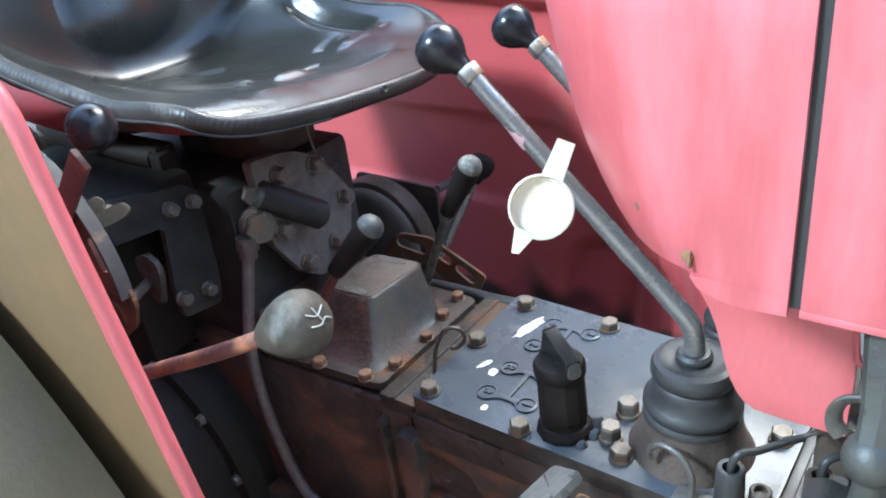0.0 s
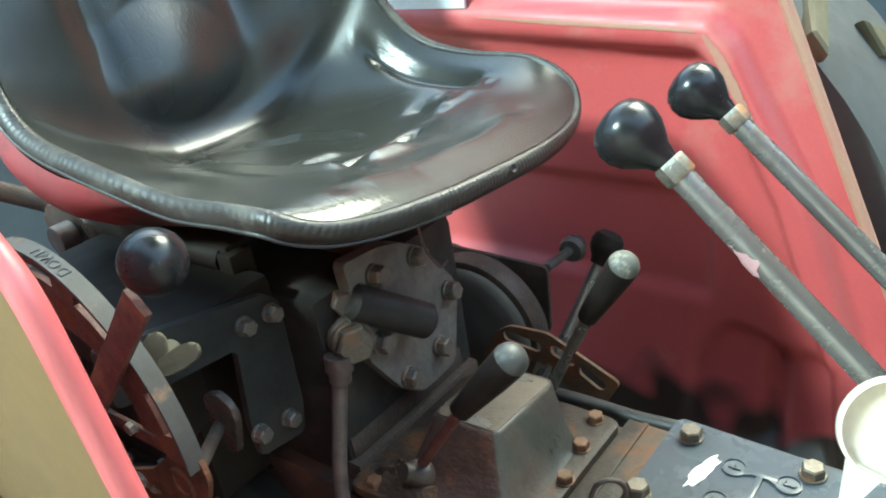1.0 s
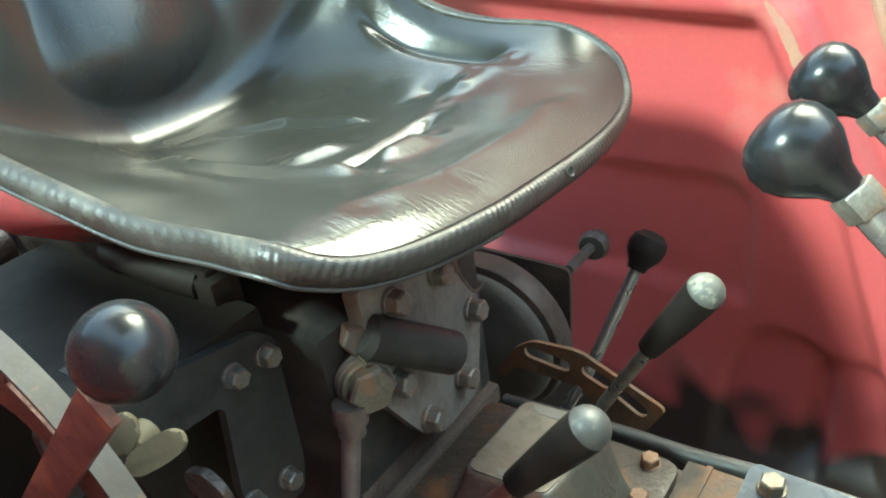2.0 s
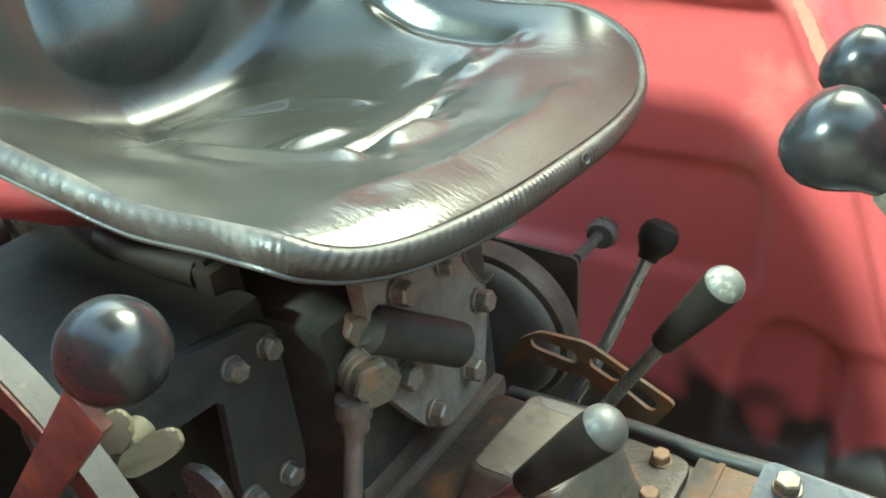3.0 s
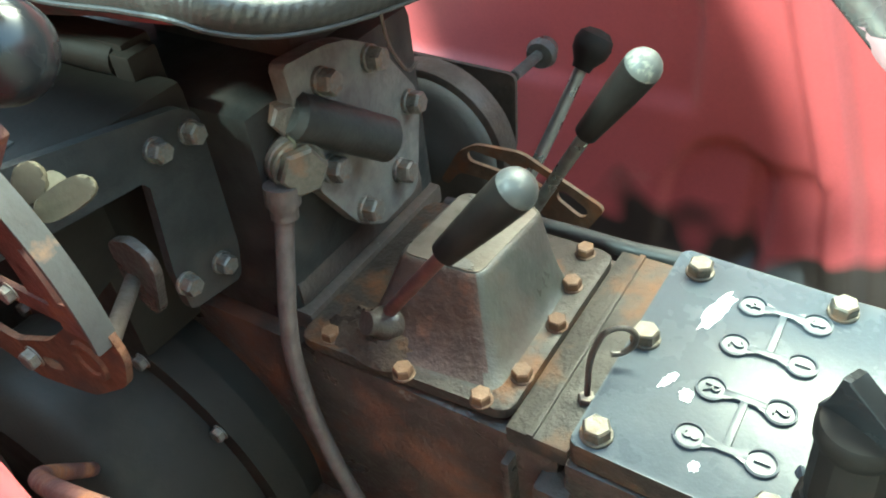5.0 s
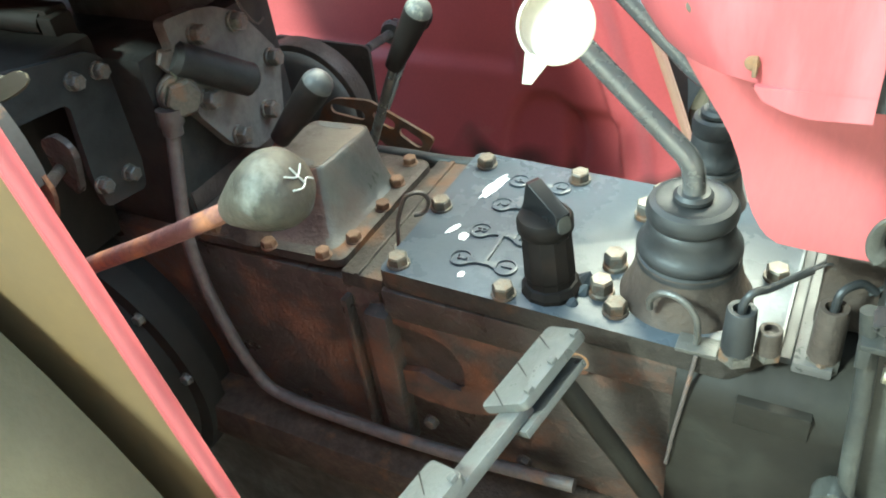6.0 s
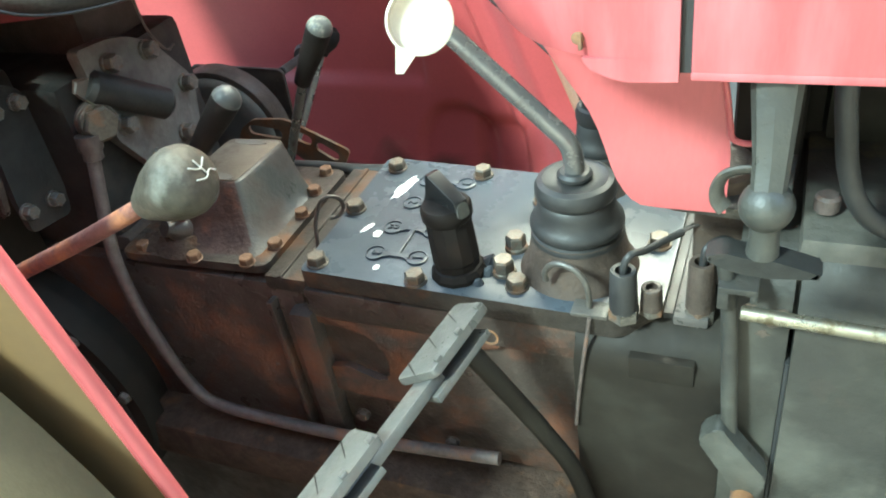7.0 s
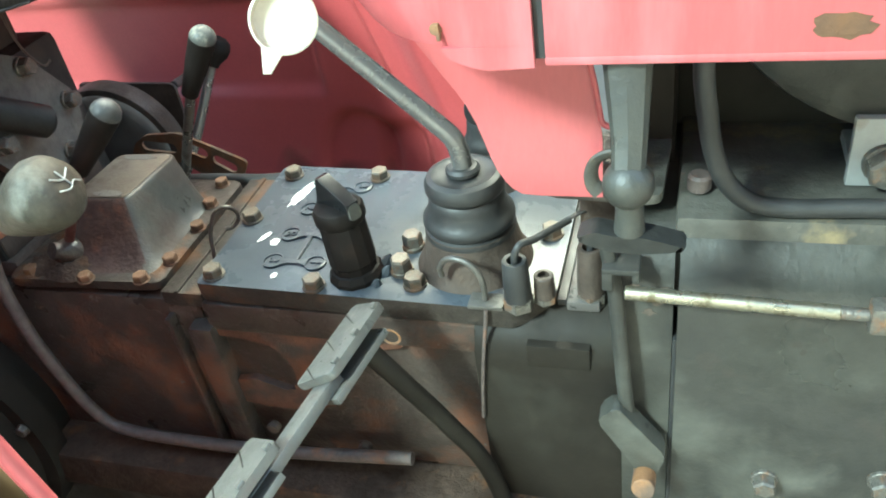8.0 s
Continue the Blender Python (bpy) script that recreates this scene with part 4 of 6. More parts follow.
switch((-0.124, 0.452, 0.733), 0.048, 0.0115, RUBBER, "oil_switch", "black ribbed switch with cable on the cover",
       [(-0.124, 0.452, 0.772), (-0.1235, 0.453, 0.785), (-0.119, 0.457, 0.7925), (-0.110, 0.468, 0.790), (-0.098, 0.485, 0.7885), (-0.087, 0.50, 0.787)])
switch((-0.104, 0.462, 0.733), 0.026, 0.009, IRON_DARK, "oil_switch", "short dark sender beside the switch")
switch((-0.068, 0.475, 0.722), 0.058, 0.0115, IRON_DARK, "oil_switch", "grey capped sender with a bare wire", [(-0.068, 0.475, 0.775), (-0.066, 0.479, 0.79), (-0.055, 0.49, 0.792), (-0.045, 0.495, 0.783)])


# ---- brake pedals ----
PAD_LONG = Vector((-0.20, -0.977, -0.08)).normalized()
PAD_FACE = (Vector((-0.52, -0.03, 0.85)) - PAD_LONG * Vector((-0.52, -0.03, 0.85)).dot(PAD_LONG)).normalized()


def pad_place(p):
    m = Matrix((PAD_LONG, PAD_FACE.cross(PAD_LONG), PAD_FACE)).transposed().to_4x4()
    m.translation = p
    return m


def pedal(name, label, tip, long, arm):
    """A ribbed foot pad on an arm; the tip is the end by the gearbox."""
    ob = thing(name, label, "pedal", "brake pedals")
    m = pad_place(Vector(tip))
    bm = bmesh.new()
    prism(bm, rounded([(0.0, -0.020), (0.006, 0.020), (long - 0.006, 0.020), (long, -0.020)], 0.004), 0.007, m, 0.0015)
    part("pad", bm, PEDAL, ob)
    for k in range(3):
        bm = bmesh.new()
        u = long * (k + 0.35) / 3
        prism(bm, [(u - 0.003, 0.0135), (u - 0.001, 0.0198), (u + 0.005, 0.0198), (u + 0.003, 0.0135)], 0.0030, m @ Matrix.Translation((0, 0, 0.0068)), 0.0006)
        part("tooth", bm, PEDAL, ob)
        # thin dark strip painting the shade of a diagonal groove
        bm = bmesh.new()
        prism(bm, [(u + 0.001, -0.0205), (u + 0.016, 0.002), (u + 0.0168, 0.002), (u + 0.0025, -0.0205)], 0.0005, m @ Matrix.Translation((0, 0, 0.0068)))
        part("groove_line", bm, CASE_DARK, ob)
    bm = bmesh.new()
    prism(bm, [(0.012, -0.024), (0.018, 0.018), (long + 0.004, 0.018), (long, -0.024)], 0.006, m @ Matrix.Translation((0, 0, -0.016)), 0.001)
    part("backing_plate", bm, PEDAL, ob)
    bm = bmesh.new()
    tube(bm, arm, 0.0085, seg=12, flat=0.6)
    part("pedal_arm", bm, CASE_DARK, ob)
    return ob


pedal("brake_pedal", "bare steel ribbed brake pedal with a flat arm", (-0.236, 0.418, 0.752), 0.088, [(-0.235, 0.385, 0.738), (-0.212, 0.388, 0.70), (-0.185, 0.41, 0.62), (-0.163, 0.424, 0.55), (-0.14, 0.42, 0.45)])
pedal("brake_pedal", "second bare steel ribbed brake pedal beside the first", (-0.262, 0.275, 0.752), 0.090, [(-0.265, 0.235, 0.735), (-0.25, 0.25, 0.68), (-0.20, 0.31, 0.55), (-0.165, 0.405, 0.47)])
latch = thing("pedal_latch", "flat steel latch bar joining the two brake pedals", "latch")
bm = bmesh.new()
box(bm, (0.072, -0.008, -0.0095), (0.190, 0.012, -0.0005), 0.0015, 2, pad_place(Vector((-0.236, 0.418, 0.752))))
part("bar", bm, PEDAL, latch)


# ---- clutch rod, cross lever and steering arm ----
def clutch_linkage():
    ob = thing("clutch_linkage", "grey clutch lever with bright zinc rod", "linkage")
    bm = bmesh.new()
    tube(bm, [(-0.0505, 0.426, 0.825), (-0.0440, 0.424, 0.78), (-0.0385, 0.421, 0.70), (-0.0345, 0.420, 0.640)], lambda f: 0.0056 + 0.0008 * f, seg=16)
    part("upright_lever", bm, IRON_GREEN, ob)
    bm = bmesh.new()
    box(bm, (-0.052, 0.412, 0.8035), (-0.026, 0.434, 0.8085), 0.0012)
    box(bm, (-0.052, 0.412, 0.789), (-0.0445, 0.434, 0.8045), 0.0012)
    box(bm, (-0.031, 0.412, 0.797), (-0.026, 0.434, 0.8045), 0.0012)
    part("clevis", bm, IRON_GREEN, ob)
    bm = bmesh.new()
    rod(bm, (-0.036, 0.413, 0.788), (0.102, 0.405, 0.789), 0.0052)
    part("rod", bm, ZINC, ob, "bright yellowish zinc-plated rod")
    bm = bmesh.new()
    rod(bm, (0.095, 0.4055, 0.789), (0.125, 0.404, 0.789), 0.0045)
    box(bm, (0.118, 0.396, 0.778), (0.20, 0.412, 0.800), 0.004)
    part("rod_end", bm, BOLT, ob)
    bm = bmesh.new()
    prism(bm, rounded([(-0.059, 0.656), (-0.042, 0.674), (-0.003, 0.620), (-0.012, 0.590), (-0.024, 0.592), (-0.036, 0.616)], 0.007), 0.018, at_y(0.406), 0.003)
    part("boss", bm, IRON_GREEN, ob)
    bm = bmesh.new()
    rod(bm, (-0.020, 0.420, 0.590), (-0.020, 0.385, 0.602), 0.0095)
    part("pivot_bolt", bm, RUST, ob)


clutch_linkage()


def steering_arm():
    ob = thing("steering_arm", "grey cast steering drop arm with ball and foot", "steering arm")
    bm = bmesh.new()
    tops = [(-0.031, 0.385, 1.178, 0.0135), (-0.0295, 0.362, 1.03, 0.0135), (-0.0285, 0.352, 0.99, 0.0120), (-0.027, 0.343, 0.955, 0.0092), (-0.027, 0.336, 0.940, 0.0086)]
    rings = []
    for x, y, z, w in tops:
        rings.append([bm.verts.new((x + dx * w, y + dy * 0.008, z)) for dx, dy in ((-1, -0.5), (-0.75, -1), (0, -1.25), (0.75, -1), (1, -0.5), (1, 0.7), (0, 1), (-1, 0.7))])
    for a, b in zip(rings, rings[1:]):
        for i in range(8):
            bm.faces.new((a[i], a[(i + 1) % 8], b[(i + 1) % 8], b[i]))
    bm.faces.new(rings[0])
    bm.faces.new(rings[-1])
    part("arm", bm, IRON_GREEN, ob, angle=25)
    bm = bmesh.new()
    lathe(bm, [(0.0138 * math.sin(a), -0.0138 * math.cos(a)) for a in [math.pi * k / 14 for k in range(15)]], (-0.027, 0.334, 0.931), seg=28)
    part("ball", bm, IRON_GREEN, ob)
    bm = bmesh.new()
    lathe(bm, [(0.0085, 0), (0.0075, 0.012), (0.0080, 0.024)], (-0.0265, 0.334, 0.901), seg=16)
    part("neck", bm, IRON_GREEN, ob)
    bm = bmesh.new()
    prism(bm, rounded([(-0.0560, 0.8985), (-0.0455, 0.9035), (-0.0335, 0.9010), (-0.019, 0.9010), (-0.005, 0.8975), (0.0050, 0.8945), (-0.005, 0.8915), (-0.0225, 0.8895), (-0.036, 0.8905), (-0.048, 0.894)], 0.003, 4), 0.015, at_y(0.327), 0.003, 3)
    part("foot", bm, PLATE_DARK, ob, "brown greasy ball joint seat")


steering_arm()

# ---- bell housing and engine bay ----
bell = thing("bell_housing", "grey-green painted cast bell housing", "engine housing")
bm = bmesh.new()
prism(bm, rounded([(0.425, 0.30), (0.425, 0.775), (0.455, 0.822), (0.66, 0.822), (0.69, 0.775), (0.69, 0.30)], 0.035, 8), 0.56, at_x(0.0005), 0.0012)
part("housing", bm, IRON_GREEN, bell)
bm = bmesh.new()
prism(bm, rounded([(0.434, 0.40), (0.434, 0.785), (0.458, 0.820), (0.65, 0.820), (0.68, 0.76), (0.68, 0.40)], 0.03, 6), 0.0385, at_x(-0.0415), 0.0015)
part("joint_flange", bm, IRON_GREEN, bell)
rng = random.Random(14)
for cx, cz in ((-0.031, 0.776), (-0.022, 0.768), (-0.014, 0.762), (-0.020, 0.752), (-0.010, 0.775)):
    ring = [(cx + 0.0042 * (0.5 + rng.random()) * math.cos(2 * math.pi * i / 11), cz + 0.0036 * (0.5 + rng.random()) * math.sin(2 * math.pi * i / 11)) for i in range(11)]
    bm = bmesh.new()
    prism(bm, ring, 0.0006, at_y(0.4334))
    part("paint_fleck", bm, TOP_TAN, bell, "pale flaked paint")
bm = bmesh.new()
box(bm, (-0.004, 0.45, 0.742), (0.20, 0.66, 0.828), 0.006)
part("top_ledge", bm, LEDGE, bell, "dusty pale top ledge")
for x, z in ((0.075, 0.585), (0.16, 0.60)):
    bolt("cover", (x, 0.425, z), (0, -1, 0), bell, 12)
mount = thing("mount_flange", "dusty brown mounting flange with a round dark boss", "flange")
bm = bmesh.new()
prism(bm, rounded([(-0.100, 0.462), (-0.014, 0.455), (-0.010, 0.545), (-0.098, 0.545)], 0.010), 0.008, Matrix.Translation((0, 0, 0.834)), 0.0015)
part("flange", bm, LEDGE, mount)
bm = bmesh.new()
lathe(bm, [(0.027, 0), (0.027, 0.010), (0.024, 0.013), (0.0, 0.014)], (-0.058, 0.500, 0.842), seg=36, squash=0.8)
part("boss", bm, IRON_DARK, mount)
bm = bmesh.new()
box(bm, (-0.080, 0.508, 0.730), (-0.030, 0.540, 0.8335), 0.004)
part("pillar", bm, IRON_DARK, mount)
drip = thing("drip_wire", "thin grimy wire hanging down the casting", "wire")
bm = bmesh.new()
tube(bm, [(-0.150, 0.443, 0.7335), (-0.152, 0.4405, 0.715), (-0.155, 0.4355, 0.69), (-0.160, 0.4355, 0.65), (-0.164, 0.4355, 0.61)], 0.0016, seg=8)
part("strand", bm, DUSTY, drip)
engine = thing("engine_block", "dark engine block, hood shade put into its colour", "engine")
# dark boxes fill the shaded bay; the second one closes a bright slit
bm = bmesh.new()
box(bm, (0.004, 0.585, 0.815), (0.56, 0.75, 1.172), 0.02)
box(bm, (-0.03, 0.60, 0.815), (0.03, 0.70, 1.17), 0.004)
part("block", bm, CASE_DARK, engine)
# added filler that keeps the background from showing below the dash
bm = bmesh.new()
box(bm, (-0.058, 0.535, 0.742), (-0.008, 0.62, 1.172), 0.01)
part("gap_filler", bm, CASE_DARK, engine, "dark filler box closing the gap below the dash")
bm = bmesh.new()
lathe(bm, [(0.02, 0), (0.165, 0.0), (0.176, 0.006), (0.18, 0.016), (0.18, 0.078)], (0.172, 0.502, 1.035), (0, 1, 0), 72)
part("round_cover", bm, IRON_GREEN, engine, "large round grey cover")
bm = bmesh.new()
box(bm, (0.108, 0.494, 0.829), (0.26, 0.502, 0.882), 0.002)
box(bm, (0.112, 0.503, 0.829), (0.26, 0.56, 0.838), 0.002)
part("bracket", bm, PALE, engine, "pale grey bolted bracket")
bolt("cover", (0.130, 0.494, 0.849), (0, -1, 0), engine, 8, 1.35)
bm = bmesh.new()
rod(bm, (0.011, 0.485, 0.829), (0.011, 0.485, 0.843), 0.0085, chamfer=0.002)
part("plug", bm, DUSTY, engine, "tan round plug")
cable = thing("cable", "dusty black cable dropping under the hood", "cable")
bm = bmesh.new()
tube(bm, [(0.010, 0.462, 1.02), (0.009, 0.458, 0.943), (0.013, 0.455, 0.908), (0.018, 0.455, 0.880), (0.028, 0.455, 0.855), (0.046, 0.455, 0.839), (0.072, 0.456, 0.835), (0.107, 0.458, 0.835), (0.20, 0.462, 0.835)], 0.0068)
part("cable_run", bm, RUBBER, cable)


# ---- hood, cowl and apron ----
def cowl():
    ob = thing("cowl", "faded red sheet metal cowl behind the hood", "cowl")
    # plan: near side, rounded rear corner, rear face; sections by height
    bm = bmesh.new()
    rows = []
    for z, xr, yb in ((1.002, -0.172, 0.014), (1.0035, -0.177, 0.005), (1.005, -0.182, 0.0), (1.008, -0.185, 0.0), (1.02, -0.193, 0.0), (1.035, -0.201, 0.0), (1.055, -0.210, 0.0), (1.072, -0.216, 0.0), (1.09, -0.221, 0.0), (1.11, -0.227, 0.0), (1.13, -0.231, 0.0), (1.145, -0.231, 0.001),
                      (1.157, -0.224, 0.004), (1.167, -0.210, 0.008), (1.176, -0.188, 0.018), (1.182, -0.162, 0.036)):
        y0, r = 0.342 + yb, 0.085
        sec = [(-0.0735, y0)]
        for k in range(11):
            a = math.pi / 2 * k / 10
            sec.append((xr + r - r * math.sin(a), y0 + r - r * math.cos(a)))
        sec += [(xr, 0.52), (xr, 0.72)]
        rows.append([(x, y, z) for x, y in sec])
    sheet(bm, rows, 0.003)
    part("side_panel", bm, RED, ob, angle=40)
    bm = bmesh.new()
    prism(bm, [(-0.121, 1.0051), (-0.1205, 1.0035), (-0.117, 0.9985), (-0.107, 0.9945), (-0.098, 0.9925), (-0.0735, 0.9935), (-0.0735, 1.0051)], 0.003, at_y(0.3420))
    part("side_flap", bm, RED, ob)
    bm = bmesh.new()
    box(bm, (-0.1225, 0.3406, 1.0095), (-0.1205, 0.345, 1.0185), 0.0006)
    part("slot", bm, RUST, ob, "small rusty slot")
    bm = bmesh.new()
    box(bm, (-0.170, 0.38, 1.176), (0.6, 0.74, 1.184), 0.003)
    part("top_panel", bm, RED, ob)
    bm = bmesh.new()
    lathe(bm, [(0.0042, 0), (0.0040, 0.0012), (0.002, 0.002), (0, 0.0021)], (-0.150, 0.3525, 1.035), (0.3, -1, 0), 14)
    part("screw", bm, BOLT, ob)
    bm = bmesh.new()
    lathe(bm, [(0.0034, 0), (0.0030, 0.0012), (0, 0.0018)], (-0.123, 0.3435, 1.015), (0.05, -1, 0), 14)
    part("rivet", bm, RUST, ob)


cowl()
hood = thing("hood_panel", "faded red hood side panel with a scraped patch", "hood")
bm = bmesh.new()
box(bm, (-0.0675, 0.339, 0.999), (0.62, 0.344, 1.19), 0.002)
box(bm, (-0.0675, 0.339, 0.996), (0.62, 0.362, 1.0005), 0.001)
part("panel", bm, RED, hood)
bm = bmesh.new()
rng = random.Random(2)
ring = [(0.064 + 0.013 * (0.8 + 0.35 * rng.random()) * math.cos(2 * math.pi * i / 20), 1.0125 + 0.0065 * (0.8 + 0.3 * rng.random()) * math.sin(2 * math.pi * i / 20)) for i in range(20)]
prism(bm, ring, 0.0006, at_y(0.3386))
part("scrape", bm, RUST_BROWN, hood, "scraped bare tan patch")
bm = bmesh.new()
box(bm, (-0.0735, 0.3455, 0.997), (-0.066, 0.37, 1.175), 0.0)
part("seam_gap", bm, INK, hood, "dark gap between the panels")


def apron():
    ob = thing("dash_apron", "faded red curved apron below the cowl", "panel")
    # a curved sheet: its foot stands forward, its top leans back under the cowl
    edge = [(0.8575, -0.094), (0.8585, -0.107), (0.8625, -0.1135), (0.868, -0.118), (0.877, -0.123), (0.888, -0.127), (0.901, -0.1305), (0.9145, -0.1345), (0.928, -0.140), (0.9385, -0.146), (0.949, -0.153), (0.965, -0.163), (0.985, -0.175), (1.005, -0.186), (1.03, -0.198)]
    rows = []
    for z, left in edge:
        right = -0.0525 - 0.009 * soft(z, 0.90, 0.96)
        back = 0.436 + 0.010 * soft(z, 0.86, 0.93)
        wide = (back + 0.02) / 0.45
        left, low = -0.02 + (left + 0.02) * wide, 1.19 - (1.19 - z) * wide
        rows.append([(left + (right - left) * k / 12, back, low) for k in range(13)])
    bm = bmesh.new()
    sheet(bm, rows, -0.0025)
    part("apron_sheet", bm, RED, ob)
    bm = bmesh.new()
    tube(bm, [(-0.0615, 0.446, 0.955), (-0.0575, 0.446, 0.935), (-0.0545, 0.445, 0.915), (-0.0525, 0.444, 0.9065), (-0.046, 0.443, 0.9035), (-0.036, 0.443, 0.9035), (-0.024, 0.443, 0.9035)], 0.0022, seg=8)
    part("edge_fold", bm, RED, ob, "pale folded edge round a cut-out")
    bm = bmesh.new()
    tube(bm, [(-0.030, 0.421, 0.8985), (-0.043, 0.420, 0.8985), (-0.053, 0.420, 0.894), (-0.0575, 0.420, 0.885), (-0.057, 0.420, 0.875), (-0.0525, 0.420, 0.868)], 0.0026, seg=10, flat=2.2)
    part("hook", bm, LEDGE, ob, "bent grey sheet hook")


apron()


# ---- cream plastic hand lever ----
def hand_lever():
    ob = thing("hand_lever", "cream plastic hand lever with round dished end", "hand lever")
    c = Vector((-0.222, 0.372, 1.0115))
    z = Vector((0.42, -0.82, 0.38)).normalized()
    up = Vector((0.40, 0.0, 0.92))
    y = (up - z * up.dot(z)).normalized()
    m = Matrix((y.cross(z), y, z)).transposed().to_4x4()
    m.translation = c
    bm = bmesh.new()
    r = 0.0195
    lathe(bm, [(0.0, -0.004), (r * 0.8, -0.003), (r, 0.003), (r, 0.0065), (r * 0.94, 0.007), (r * 0.86, 0.002), (r * 0.5, 0.0), (0, -0.0005)], (0, 0, 0), seg=48)
    bmesh.ops.transform(bm, matrix=m, verts=bm.verts)
    part("dish", bm, CREAM, ob)
    bm = bmesh.new()
    prism(bm, [(-0.0070, -0.016), (0.0065, -0.017), (0.0015, -0.031), (-0.0030, -0.032)], 0.006, m @ Matrix.Translation((-0.003, 0, 0)), 0.001)
    part("pointer", bm, CREAM, ob)
    bm = bmesh.new()
    prism(bm, [(-0.0068, 0.016), (0.0068, 0.016), (0.0058, 0.041), (-0.0052, 0.041)], 0.004, m @ Matrix.Rotation(0.03, 4, "Z"), 0.001)
    part("strap", bm, CREAM, ob)


hand_lever()


# ---- seat ----
SEAT_Y = 0.597
SPINE = [(-0.556, 0.986), (-0.585, 0.9935), (-0.635, 0.9905), (-0.72, 0.976), (-0.80, 0.968), (-0.876, 0.9685), (-0.924, 0.987), (-0.940, 1.062), (-0.957, 1.15), (-0.978, 1.24), (-0.995, 1.33)]
SIDE = [(-0.556, 0.986), (-0.585, 0.9935), (-0.635, 0.9905), (-0.72, 0.977), (-0.80, 0.979), (-0.862, 1.001), (-0.907, 1.037), (-0.936, 1.085), (-0.957, 1.155), (-0.978, 1.24), (-0.995, 1.33)]
FOLD_LINES = [  # points (x, y), height, width
    ([(-1.00, 0.532), (-0.93, 0.531), (-0.85, 0.540), (-0.78, 0.542), (-0.70, 0.544), (-0.665, 0.546)], -0.0070, 0.0095),
    ([(-0.86, 0.519), (-0.77, 0.518), (-0.705, 0.523), (-0.645, 0.541)], 0.0075, 0.0160),
    ([(-0.907, 0.537), (-0.897, 0.568), (-0.890, 0.605), (-0.845, 0.650), (-0.750, 0.668)], 0.0042, 0.0085),
    ([(-0.709, 0.556), (-0.703, 0.597), (-0.702, 0.643), (-0.700, 0.690)], -0.0070, 0.0080),
    ([(-0.772, 0.545), (-0.742, 0.628)], 0.0054, 0.0150), ([(-0.668, 0.545), (-0.667, 0.635)], 0.0075, 0.0150),
    ([(-0.86, 0.770), (-0.838, 0.772), (-0.743, 0.770), (-0.674, 0.768)], -0.0065, 0.0085),
    ([(-0.712, 0.705), (-0.700, 0.750)], 0.0040, 0.0100), ([(-0.742, 0.700), (-0.728, 0.745)], -0.0036, 0.0100),
    ([(-0.895, 0.700), (-0.884, 0.752)], 0.0030, 0.0090),
    ([(-0.600, 0.470), (-0.600, 0.55), (-0.594, 0.64), (-0.600, 0.72)], 0.0030, 0.0160)]
FOLDS = [([Vector(p) for p in line], h, w) for line, h, w in FOLD_LINES]


